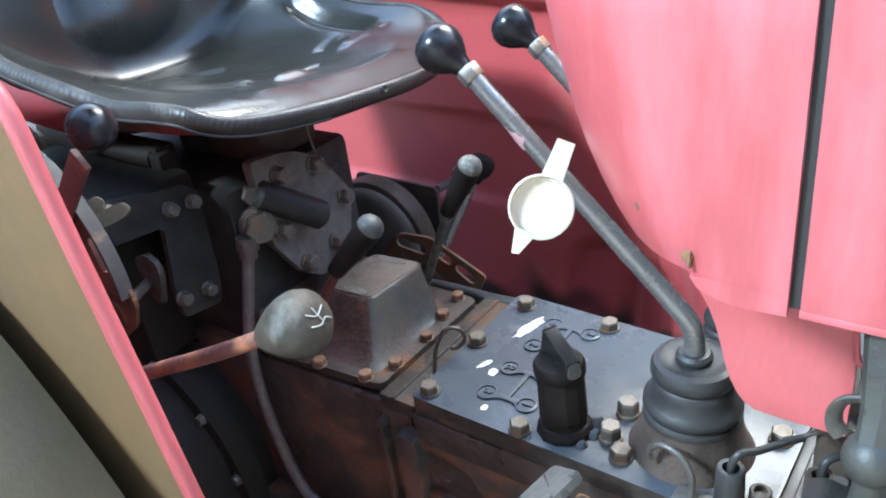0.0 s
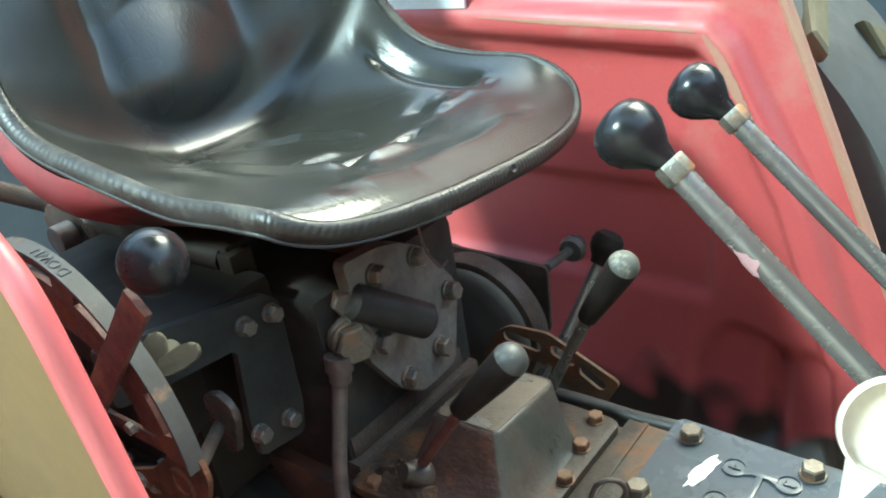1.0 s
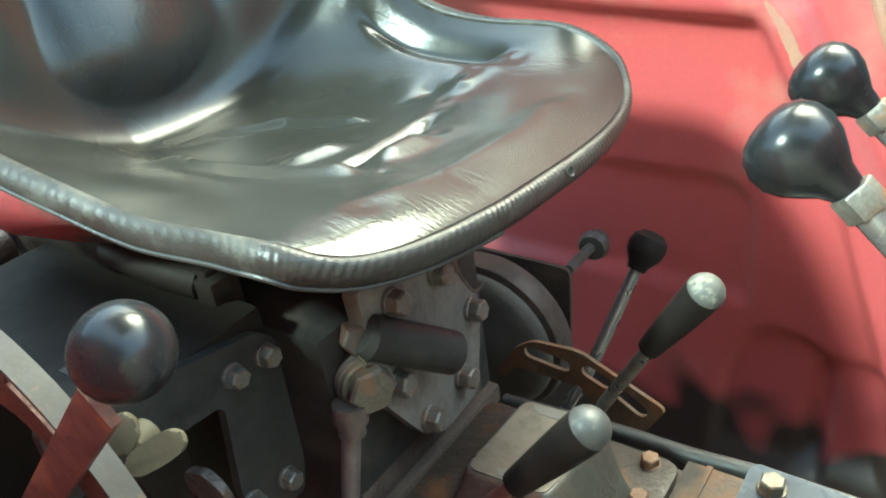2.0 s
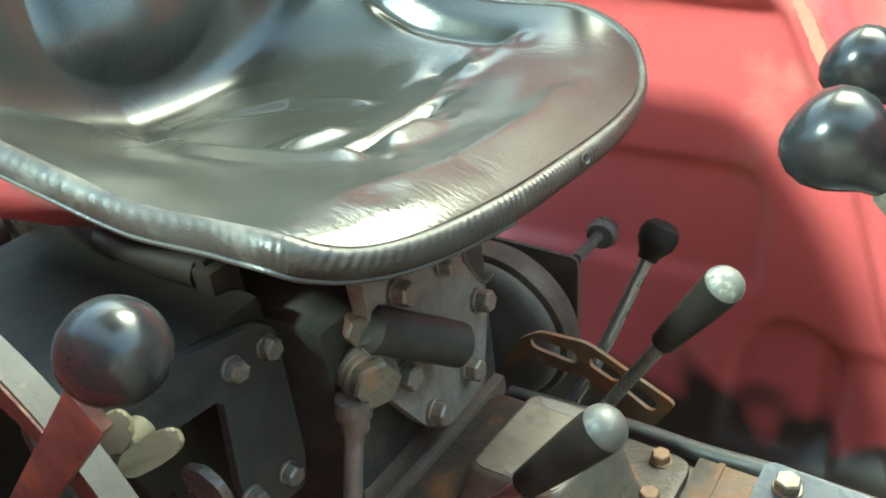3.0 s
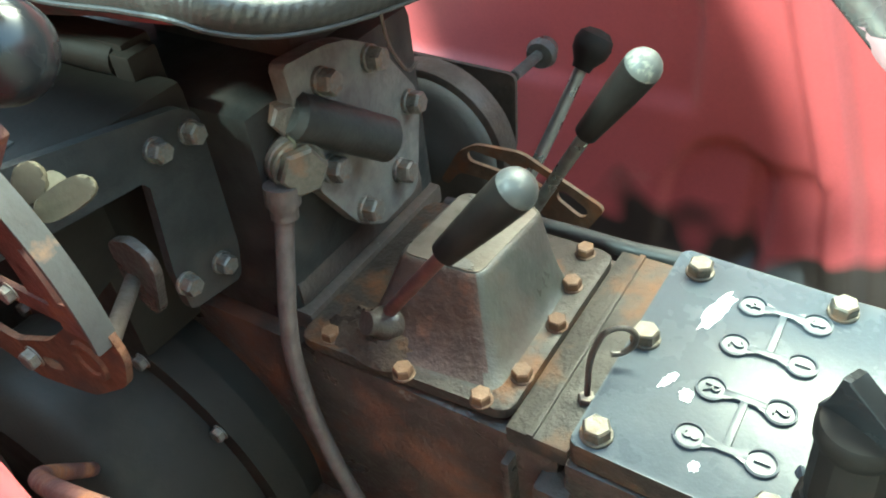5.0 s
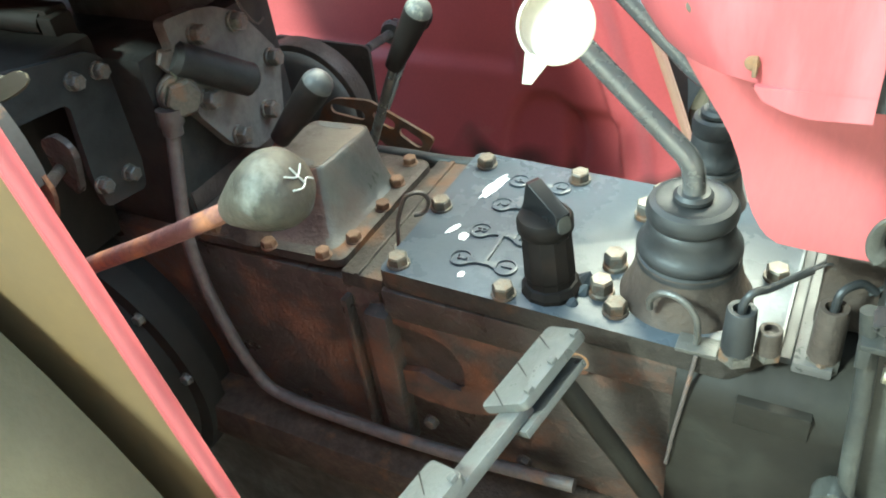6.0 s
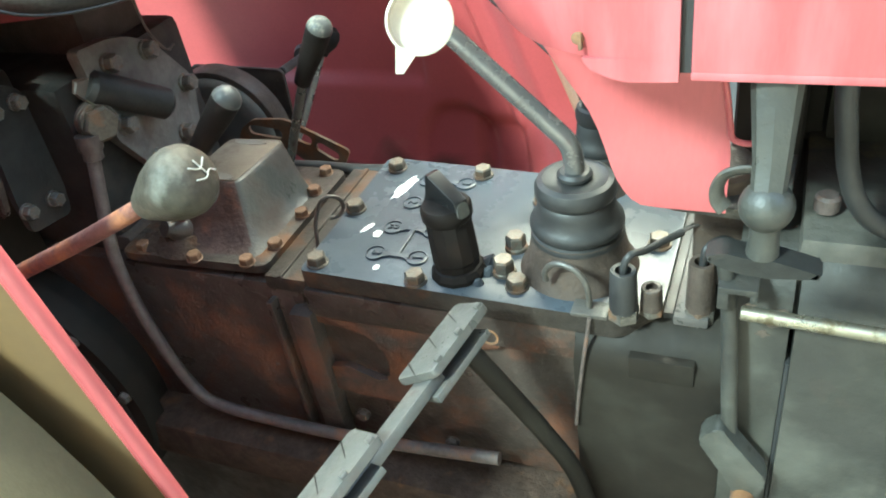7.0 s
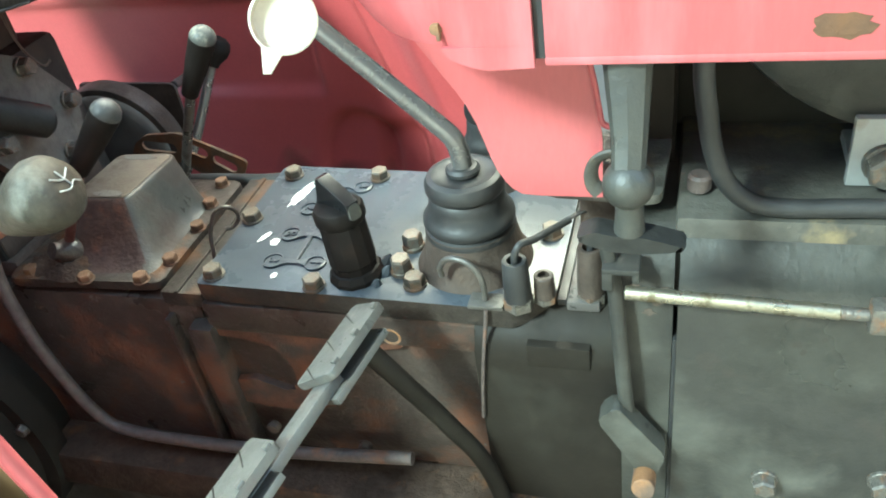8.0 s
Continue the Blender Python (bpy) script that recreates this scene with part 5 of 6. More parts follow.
def seat_point(s, t):
    """A point of the bucket: s 0 (front) to 1 (top of the back), t -1 to 1 across."""
    f = s * (len(SPINE) - 1)
    i = min(int(f), len(SPINE) - 2)
    u, k = f - i, abs(t)
    q = Vector()
    # the middle turns up sharply into the back, the rim in a wide sweep
    for line, part_of in ((SPINE, 1 - k ** 2.5), (SIDE, k ** 2.5)):
        p = [Vector((x, 0, z)) for x, z in line]
        p = [2 * p[0] - p[1]] + p + [2 * p[-1] - p[-2]]
        a, b, c, d = p[i:i + 4]
        q += part_of * 0.5 * ((2 * b) + (c - a) * u + (2 * a - 5 * b + 4 * c - d) * u * u + (3 * b - a - 3 * c + d) * u ** 3)
    half = (0.193 if t < 0 else 0.200) - 0.05 * max(0.0, (s - 0.55) / 0.45) ** 2
    rise = min(s / 0.45, 1)
    ease = 0.3 * rise + 0.7 * rise * rise * (3 - 2 * rise)
    # the near side is a puffed bolster outside a crease, the far side turns up evenly
    puff = max(0.0, (k - 0.28) / 0.72)
    lift = (0.003 + 0.050 * ease) * (0.62 * (1 - (1 - puff) ** 2) + 0.38 * k ** 3) if t < 0 else (0.018 + 0.026 * ease) * k ** 3
    w = max(0.0, min(1.0, (s - 0.33) / 0.36))
    wing = w * w * (3 - 2 * w) * (-0.004 if t < 0 else 0.052) * k ** 2.5
    x = q.x + wing - (0.022 * k ** 3 if s < 0.3 else 0) * max(0, 1 - s / 0.3)
    z = q.z + lift * (1 - w * w * (3 - 2 * w) * 0.7) + max(wing, 0.012 * w * k ** 2.5) * 0.35
    if t > 0:
        # the far side sweeps up into the back early
        z += k ** 2.6 * (0.044 * math.exp(-((s - 0.53) / 0.135) ** 2) + 0.016 * math.exp(-((s - 0.27) / 0.14) ** 2))
    y = SEAT_Y + half * t
    z -= 0.10 * half * t * max(0, 1 - s / 0.7)
    if t < 0:
        z += k ** 4 * (0.004 * math.exp(-((s - 0.08) / 0.09) ** 2) - 0.006 * math.exp(-((s - 0.24) / 0.10) ** 2))
    dz = 0.0
    here = Vector((x, y))
    for line, h, w in FOLDS:
        near = 1.0
        for a, b in zip(line, line[1:]):
            g = max(0.0, min(1.0, (here - a).dot(b - a) / (b - a).length_squared))
            near = min(near, (here - a - (b - a) * g).length)
        if near < 3 * w:
            end = min((here - line[0]).length, (here - line[-1]).length)
            dz += h * math.exp(-(near / w) ** 2) * soft(end, -0.004, 0.035)
    # round lumbar pad low on the back
    e = math.hypot((q.z - 1.052) / (0.082 if q.z > 1.052 else 0.050), (y - 0.586) / 0.082)
    on = max(0.0, min(1.0, (s - 0.47) / 0.07))
    dome = max(0.0, 1 - e * e) ** 1.35 * on
    dz *= 1.5 * (1 - max(0.0, min(1.0, (s - 0.47) / 0.10)))
    x += 0.020 * dome
    # slack vinyl: faint long waves from the back to the front corners
    u, v = 0.80 * (x + 0.72) + 0.60 * (y - 0.6), -0.60 * (x + 0.72) + 0.80 * (y - 0.6)
    calm = (1 - k ** 4) * (1 - dome) * min(1.0, s / 0.25)
    dz += calm * (0.0008 * noise.noise(Vector((u * 8, v * 24, 0.3))) + 0.0003 * noise.noise(Vector((u * 30, v * 45, 6))))
    if s > 0.6:
        deep = min(1.0, (s - 0.6) / 0.16) ** 2 * 0.010
        x -= deep * math.exp(-((t - 0.45) / 0.10) ** 2) + deep * math.exp(-((t + 0.45) / 0.10) ** 2)
    return Vector((x, y, z + dz))


def seat_ring(theta):
    """The rounded square in (s, t) at an angle."""
    c, n = math.cos(theta), math.sin(theta)
    k = (abs(c) ** 7 + abs(n) ** 7) ** (-1 / 7)
    return 0.5 + 0.5 * k * c, k * n


def seat():
    ob = thing("tractor_seat", "worn shiny black vinyl bucket seat on a red pan", "seat")
    rings, turns, fine = 130, 560, 1440
    bm, edge, pan = bmesh.new(), bmesh.new(), bmesh.new()
    grid, lip, low, stitch = [], [], [], []
    for j in range(turns):
        th = 2 * math.pi * j / turns
        es, et = seat_ring(th)
        col = []
        for i in range(rings + 1):
            rho = (i / rings) ** 0.85
            col.append(seat_point(0.5 + (es - 0.5) * rho, et * rho))
        grid.append(col)
        under = []
        show = max(0.12, min(1.0, (es - 0.22) / 0.25))
        for rho, deep in ((1.0, 0.018), (0.99, 0.032), (0.965, 0.042), (0.90, 0.050), (0.75, 0.054), (0.5, 0.054), (0.25, 0.052), (0.02, 0.050)):
            ps, pt = 0.5 + (es - 0.5) * rho, et * rho
            a0 = seat_point(ps, pt)
            up = (seat_point(ps, pt + 0.05) - seat_point(ps, pt - 0.05)).cross(seat_point(min(ps + 0.03, 1), pt) - seat_point(max(ps - 0.03, 0), pt)).normalized()
            under.append(a0 - up * (deep * (show if rho > 0.85 else 0.6 + 0.4 * show) + 0.004))
        low.append(under)
    for j in range(fine):
        th = 2 * math.pi * j / fine
        es, et = seat_ring(th)
        e0, e1 = seat_point(es, et), seat_point(0.5 + (es - 0.5) * 0.95, et * 0.95)
        out = (e0 - e1).normalized()
        nrm = (seat_point(*seat_ring(th + 0.03)) - e0).cross(out).normalized()
        pull = 0.12 * noise.noise(Vector((j * 0.31, 1.7, 0))) + 0.9 * math.sin(j * 1.25 + 2.5 * noise.noise(Vector((j * 0.05, 4, 0))))
        gather = 0.00032 * pull * (0.55 + 0.45 * noise.noise(Vector((j * 0.013, 6, 2)))) * (0.7 + 0.3 * noise.noise(Vector((j * 0.05, 3, 8))))
        full = 1 + 0.06 * noise.noise(Vector((j * 0.012, 0, 9)))
        lip.append([e0 + out * (o * 0.001 * full + gather * w) + nrm * (d * 0.001 * full + gather * w) for o, d, w in
                    ((-5, -3.5, 0), (-2, -2.8, 0), (0, -1.6, 0), (2, 1.0, 0.6), (4.5, 2.0, 1), (8, 0.8, 1.2), (11, -2.6, 1.4), (12.4, -7, 1.5), (12.0, -12, 1.5), (10.5, -15.5, 1.0), (8, -18, 0.3), (2, -20, 0), (-10, -21, 0))])
        if es < 0.62 and et < -0.3:
            stitch.append(e0 + out * 0.0112 + nrm * -0.0155)
    for mesh, cols in ((bm, grid), (edge, lip), (pan, low)):
        vs = [[mesh.verts.new(p) for p in col] for col in cols]
        for a, b in zip(vs, vs[1:] + vs[:1]):
            for i in range(len(a) - 1):
                mesh.faces.new((a[i], b[i], b[i + 1], a[i + 1]))
        bmesh.ops.remove_doubles(mesh, verts=mesh.verts, dist=1e-5)
    part("cushion", bm, VINYL, ob, angle=80)
    part("edge_roll", edge, PIPING, ob, "wrinkled grey-worn vinyl edge roll", angle=80)
    seam = bmesh.new()
    tube(seam, stitch[::9], 0.0016, seg=8, steps=3)
    part("seam_cord", seam, PIPING, ob, "grey stitched seam cord")
    part("seat_pan", pan, PAN_RED, ob, "dirty red painted steel pan", angle=60)
    bm = bmesh.new()
    lathe(bm, [(0.002, 0), (0.0034, 0.0008), (0.0042, 0.0005), (0.0042, 0)], (-0.5452, 0.612, 0.9805), (1, -0.1, 0.35), 18)
    part("stud", bm, PIPING, ob)
    bm = bmesh.new()
    tube(bm, [(-0.600, 0.545, 0.962), (-0.600, 0.546, 0.944), (-0.600, 0.548, 0.931), (-0.600, 0.553, 0.918), (-0.600, 0.565, 0.901), (-0.600, 0.576, 0.902)], 0.0013, seg=6)
    part("wire_hook", bm, IRON_DARK, ob, "thin wire hooked under the pan")
    bm = bmesh.new()
    box(bm, (-0.84, 0.55, 0.893), (-0.69, 0.64, 0.945), 0.006)
    part("mount", bm, IRON_DARK, ob, "dark steel seat mount")


seat()


# ---- lift housing below the seat ----
lift = thing("hydraulic_lift", "dark grimy hydraulic lift housing under the seat", "hydraulic unit")
bm = bmesh.new()
box(bm, (-0.98, 0.47, 0.70), (-0.665, 0.665, 0.90), 0.012)
part("body", bm, PLATE_DARK, lift)


def cover_x(y, z):
    """The face of the end cover, which leans back a little."""
    return -0.6488 - 0.0779 * (y - 0.57) - 0.0739 * (z - 0.84)


bm = bmesh.new()
prism(bm, rounded([(0.500, 0.926), (0.545, 0.920), (0.570, 0.912), (0.603, 0.893), (0.641, 0.838), (0.641, 0.822), (0.617, 0.762), (0.606, 0.757), (0.560, 0.759), (0.532, 0.778), (0.500, 0.831)], 0.006), 0.014, at_x(-0.014), 0.0022)
for v in bm.verts:
    v.co.x += cover_x(v.co.y, v.co.z)
cover = part("end_cover", bm, COVER, lift, "flat grey bolted end cover")
for i, (y, z) in enumerate(((0.589, 0.889), (0.626, 0.833), (0.594, 0.788), (0.541, 0.787), (0.516, 0.840), (0.531, 0.900))):
    bolt("cover", (cover_x(y, z), y, z), (0.994, 0.077, 0.074), lift, 20 * i)
bm = bmesh.new()
rod(bm, (-0.652, 0.498, 0.892), (-0.625, 0.566, 0.838), 0.0170, chamfer=0.005)
part("plunger", bm, PLATE_DARK, lift, "dark round plunger barrel")
bm = bmesh.new()
box(bm, (-0.70, 0.47, 0.708), (-0.655, 0.66, 0.728), 0.004)
box(bm, (-0.69, 0.475, 0.728), (-0.664, 0.645, 0.752), 0.004)
part("foot_ledge", bm, IRON_DARK, lift)
bm = bmesh.new()
box(bm, (-0.98, 0.45, 0.925), (-0.735, 0.475, 0.95), 0.005)
box(bm, (-0.745, 0.445, 0.90), (-0.725, 0.47, 0.945), 0.004)
part("top_rail", bm, CASE_DARK, lift)


# ---- valve bracket ----
def valve_bracket():
    ob = thing("valve_bracket", "dark grey bolted steel bracket beside the lift", "bracket")
    bm = bmesh.new()
    prism(bm, rounded([(0.302, 0.899), (0.302, 0.949), (0.446, 0.917), (0.4585, 0.906), (0.4555, 0.800), (0.449, 0.772), (0.401, 0.779), (0.399, 0.815), (0.4075, 0.886), (0.355, 0.892)], 0.005), 0.008, at_x(-0.700), 0.0015)
    part("plate", bm, PLATE_DARK, ob)
    bm = bmesh.new()
    box(bm, (-0.95, 0.335, 0.885), (-0.70, 0.462, 0.928), 0.008)
    # lower box is enlarged as a dark filler for the hollow, hiding the floor
    box(bm, (-0.98, 0.395, 0.69), (-0.775, 0.462, 0.886), 0.008)
    part("valve_body", bm, CASE_DARK, ob)
    bm = bmesh.new()
    prism(bm, [(0.355, 0.892), (0.405, 0.885), (0.405, 0.80), (0.372, 0.79)], 0.006, at_x(-0.76), 0.001)
    part("web", bm, CASE_DARK, ob)
    for i, (y, z) in enumerate(((0.447, 0.899), (0.419, 0.902), (0.436, 0.797), (0.404, 0.803))):
        bolt("cover", (-0.692, y, z), (1, 0, 0), ob, 25 * i, 0.8)
    bm = bmesh.new()
    box(bm, (-0.765, 0.352, 0.9282), (-0.737, 0.364, 0.9292), 0.0003)
    part("maker_tag", bm, ARC, ob, "small blank pale metal tag")
    bm = bmesh.new()
    tube(bm, [(-0.85, 0.455, 0.94), (-0.79, 0.452, 0.938), (-0.745, 0.455, 0.936)], 0.012)
    part("spool", bm, CASE_DARK, ob)
    return ob


valve_bracket()


# ---- banjo fitting and pipe ----
def oil_pipe():
    ob = thing("oil_pipe", "dusty brown steel oil pipe with banjo bolt", "pipe")
    axis = Vector((0.88, -0.46, 0.10)).normalized()
    c = Vector((-0.636, 0.484, 0.858)) - axis * 0.010
    bm = bmesh.new()
    lathe(bm, [(0.018, -0.055), (0.020, -0.040), (0.0205, -0.006), (0.0185, -0.004)], c, axis, 28)
    part("banjo", bm, DUSTY, ob)
    bm = bmesh.new()
    lathe(bm, [(0.0195, -0.005), (0.0195, 0.0), (0.0180, 0.0015)], c, axis, 28)
    lathe(bm, [(0.0178, 0.001), (0.0178, 0.009), (0.0155, 0.011)], c, axis, 6)
    part("banjo_bolt", bm, BOLT_TAN, ob)
    bm = bmesh.new()
    tube(bm, [(-0.650, 0.474, 0.848), (-0.651, 0.468, 0.825), (-0.651, 0.456, 0.785), (-0.651, 0.446, 0.750), (-0.651, 0.440, 0.716), (-0.645, 0.435, 0.670), (-0.636, 0.432, 0.630), (-0.622, 0.430, 0.580),
              (-0.606, 0.430, 0.543), (-0.585, 0.430, 0.529), (-0.53, 0.430, 0.523), (-0.40, 0.432, 0.522), (-0.245, 0.436, 0.534)], 0.0068, seg=16, steps=6)
    part("tube_run", bm, DUSTY, ob, "dusty bent tube")
    bm = bmesh.new()
    lathe(bm, [(0.0085, 0), (0.0098, 0.001), (0.0098, 0.008), (0.0125, 0.012), (0.0125, 0.026)], (-0.6505, 0.4690, 0.826), (0.0, 0.18, 1), 24)
    part("collar", bm, DUSTY, ob)
    bm = bmesh.new()
    lathe(bm, [(0.012, 0), (0.012, 0.014), (0.010, 0.016)], (-0.664, 0.503, 0.887), (0.8, -0.5, 0.15), 6)
    part("upper_nut", bm, CASE_RUST, ob)
    bm = bmesh.new()
    tube(bm, [(-0.650, 0.497, 0.889), (-0.646, 0.493, 0.884), (-0.650, 0.491, 0.880), (-0.644, 0.490, 0.876), (-0.646, 0.488, 0.872)], 0.0012, seg=6)
    part("seal_wire", bm, BRASS, ob)


oil_pipe()


# ---- lift control quadrant ----
def quadrant():
    ob = thing("control_quadrant", "red rusty lift quadrant with a pale metal scale", "lever quadrant")
    cx, cz, r = -0.722, 0.899, 0.132
    angles = [radians(a) for a in range(-3, 112, 5)]
    bm = bmesh.new()
    outer = [(cx + (r - 0.002) * math.cos(a), cz + (r - 0.002) * math.sin(a)) for a in angles]
    inner = [(cx + (r - 0.030) * math.cos(a), cz + (r - 0.030) * math.sin(a)) for a in reversed(angles)]
    slots = []
    for a0, a1 in ((8, 24), (44, 62), (74, 92)):
        arc = [radians(a0 + (a1 - a0) * k / 8) for k in range(9)]
        slots.append([(cx + (r - 0.012) * math.cos(a), cz + (r - 0.012) * math.sin(a)) for a in arc] + [(cx + (r - 0.021) * math.cos(a), cz + (r - 0.021) * math.sin(a)) for a in reversed(arc)])
    pierced(bm, outer + inner, slots, 0.004, at_y(0.293))
    part("sector", bm, SECTOR, ob, "rusty slotted sector plate")
    bm = bmesh.new()
    ring = [(cx + (r - 0.040) * math.cos(a), cz + (r - 0.040) * math.sin(a)) for a in angles]
    ring += [(cx + (r - 0.068) * math.cos(a), cz + (r - 0.068) * math.sin(a)) for a in reversed(angles)]
    prism(bm, ring, 0.004, at_y(0.3005), 0.0008)
    part("inner_ring", bm, SECTOR, ob)
    bm = bmesh.new()
    lobe = rounded([(-0.592, 0.905), (-0.586, 0.884), (-0.598, 0.858), (-0.640, 0.828), (-0.700, 0.812), (-0.780, 0.83), (-0.78, 0.850), (-0.705, 0.842), (-0.660, 0.862), (-0.628, 0.888), (-0.622, 0.905)], 0.008)
    pierced(bm, lobe, [oval(-0.672, 0.838, 0.020, 0.009, 18)], 0.004, at_y(0.2975))
    part("pivot_plate", bm, RUST_DARK, ob, "rust-orange lobe below the scale")
    bm = bmesh.new()
    lathe(bm, [(0.0, 0.0005), (0.008, 0.0005), (0.009, 0.0018), (0.0125, 0.0022), (0.0135, 0.0)], (-0.622, 0.2975, 0.866), (0, -1, 0), 28)
    part("boss_ring", bm, RUST_DARK, ob)
    bm = bmesh.new()
    box(bm, (-0.705, 0.2988, 0.885), (-0.600, 0.3025, 0.897), 0.001, 2)
    part("stay", bm, SECTOR, ob)
    bm = bmesh.new()
    outer = [(cx + r * math.cos(a), cz + r * math.sin(a)) for a in angles]
    inner = [(cx + (r - 0.003) * math.cos(a), cz + (r - 0.003) * math.sin(a)) for a in reversed(angles)]
    prism(bm, outer + inner, 0.0125, at_y(0.2895), 0.0004, 1)
    band = part("scale_band", bm, ARC, ob, "pale bare metal scale band")
    for k, ch in enumerate("DOWN"):
        a = radians(67 + 4.2 * k)
        n = Vector((math.cos(a), 0, math.sin(a)))
        along = Vector((-math.sin(a), 0, math.cos(a)))
        m = Matrix((along, Vector((0, -1, 0)), n)).transposed().to_4x4()
        m.translation = Vector((cx, 0.2958, cz)) + n * (r + 0.0002)
        relief("letter", ch, 0.0105, 0.0003, m, INK, band)
    bm = bmesh.new()
    rod(bm, (-0.606, 0.3005, 0.878), (-0.668, 0.360, 0.853), 0.0050)
    part("cross_rod", bm, IRON_DARK, ob)
    bm = bmesh.new()
    prism(bm, rounded([(-0.676, 0.880), (-0.656, 0.887), (-0.642, 0.880), (-0.640, 0.868), (-0.652, 0.832), (-0.661, 0.829), (-0.676, 0.850)], 0.005), 0.006, at_y(0.358), 0.0012)
    part("cross_bracket", bm, CASE_RUST, ob)
    for p, s in (((-0.640, 0.288, 0.915), 0.7), ((-0.66, 0.288, 0.86), 0.9)):
        bolt("small", p, (0, -1, 0), ob, 10, s)


quadrant()


def quadrant_lever():
    ob = thing("quadrant_lever", "flat red lever with round black ball knob", "lever")
    d = Vector((0.137, 0, 0.131)).normalized()
    m = Matrix((d, Vector((0, 1, 0)), Vector((d.z * -1, 0, d.x)))).transposed().to_4x4()
    m.translation = Vector((-0.702, 0.2855, 0.902))
    bm = bmesh.new()
    prism(bm, [(0, 0), (0.180, 0), (0.180, 0.005), (0, 0.005)], 0.020, m @ Matrix.Translation((0, 0, -0.010)), 0.001)
    part("bar", bm, RED_RUST, ob)
    bm = bmesh.new()
    r = 0.0185
    lathe(bm, [(r * math.sin(a), -r * math.cos(a)) for a in [math.pi * k / 20 for k in range(21)]], (-0.556, 0.296, 1.050), d, 40)
    part("ball_knob", bm, BLACK, ob, "glossy black ball")


quadrant_lever()


def wing_nut():
    ob = thing("wing_nut", "dull tan brass wing nut by the quadrant", "wing nut")
    c = Vector((-0.640, 0.332, 0.947))
    bm = bmesh.new()
    lathe(bm, [(0.009, 0), (0.008, 0.012), (0.006, 0.014)], c, (0.2, -1, 0.1), 16)
    part("hub", bm, BRASS, ob)
    face = Vector((0.56, -0.62, 0.55)).normalized()
    for p, lean, petal in (((-0.6405, 0.321, 0.9575), 25, [(-0.010, -0.006), (-0.006, 0.006), (0.003, 0.009), (0.009, 0.005), (0.008, -0.004), (0.002, -0.010), (-0.006, -0.011)]),
                           ((-0.6165, 0.3215, 0.9545), 14, [(-0.016, -0.004), (-0.013, 0.004), (0.004, 0.0075), (0.013, 0.0065), (0.0165, 0.001), (0.014, -0.0045), (0.003, -0.0075), (-0.010, -0.0080)])):
        bm = bmesh.new()
        m = Matrix.Translation(p) @ frame_to(face) @ pose(0, 0, 0, 0, 0, lean)
        prism(bm, rounded(petal, 0.006, 4), 0.0045, m, 0.0018, 3)
        for v in bm.verts:
            v.co += face * 0.0010 * noise.noise(v.co * 70)
        part("wing", bm, BRASS, ob)


wing_nut()

# ---- near axle housing ----
axle = thing("axle_housing", "dark greasy round axle brake housing", "axle housing")
bm = bmesh.new()
lathe(bm, [(0.05, 0), (0.150, 0.0), (0.165, 0.012), (0.172, 0.03), (0.172, 0.10), (0.188, 0.102), (0.188, 0.13), (0.17, 0.135), (0.17, 0.17)], (-0.86, 0.295, 0.52), (0, 1, 0), 64)
part("housing", bm, CASE_DARK, axle)
bm = bmesh.new()
rod(bm, (-0.96, 0.03, 0.60), (-0.96, 0.32, 0.60), 0.06)
part("axle_shaft", bm, IRON_DARK, axle)
# added dark filler, so no bright floor shows through the quadrant
bm = bmesh.new()
box(bm, (-1.34, 0.215, 0.35), (-1.0, 0.455, 0.83), 0.03, 3)
part("floor_blocker", bm, CASE_DARK, axle, "dark filler box hiding the pale floor behind the axle")
for k in range(5):
    a = radians(10 + 28 * k)
    bolt("small", (-0.86 + 0.180 * math.cos(a), 0.396, 0.52 + 0.180 * math.sin(a)), (0, -1, 0), axle, 10 * k)


# ---- tan-tipped shift lever by the near fender ----
def shift_lever():
    ob = thing("shift_lever", "red rod shift lever with scuffed grey-tan knob", "lever")
    neck, d = Vector((-0.366, 0.260, 0.943)), Vector((0.85, 0.14, 0.45)).normalized()
    bm = bmesh.new()
    tube(bm, [(-0.76, 0.31, 0.66), (-0.66, 0.255, 0.79), (-0.50, 0.246, 0.878), (-0.42, 0.254, 0.916), tuple(neck + d * 0.01)], 0.0058)
    part("rod", bm, RED_RUST, ob)
    bm = bmesh.new()
    lathe(bm, [(r * 0.83, h * 0.86) for r, h in ((0.009, 0), (0.011, 0.002), (0.015, 0.010), (0.0215, 0.024), (0.0250, 0.036), (0.0258, 0.044), (0.0240, 0.052), (0.0185, 0.0585), (0.010, 0.062), (0, 0.063))], neck, d, 40)
    knob = part("knob", bm, KNOB_TAN, ob)
    m = Matrix.Translation(neck + d * 0.0510) @ frame_to(d)
    bm = bmesh.new()
    for pts in ([(-0.008, 0.006), (-0.001, 0.001), (0.007, 0.004)], [(-0.009, -0.002), (-0.002, -0.005), (0.004, -0.003), (0.008, -0.006)], [(-0.001, 0.007), (0.001, -0.004)]):
        tube(bm, [m @ Vector((x, y, 0.0035 - 0.035 * (x * x + y * y) * 1000 * 0.45 / 10)) for x, y in pts], 0.0005, seg=6, steps=3)
    part("shift_marks", bm, PALE, knob, "worn pale shift marks")


shift_lever()


# ---- fenders ----
FENDER_RIB = [(-1.25, 1.050), (-0.515, 1.008), (-0.497, 0.990), (-0.417, 0.825), (-0.345, 0.60), (-0.32, 0.50)]


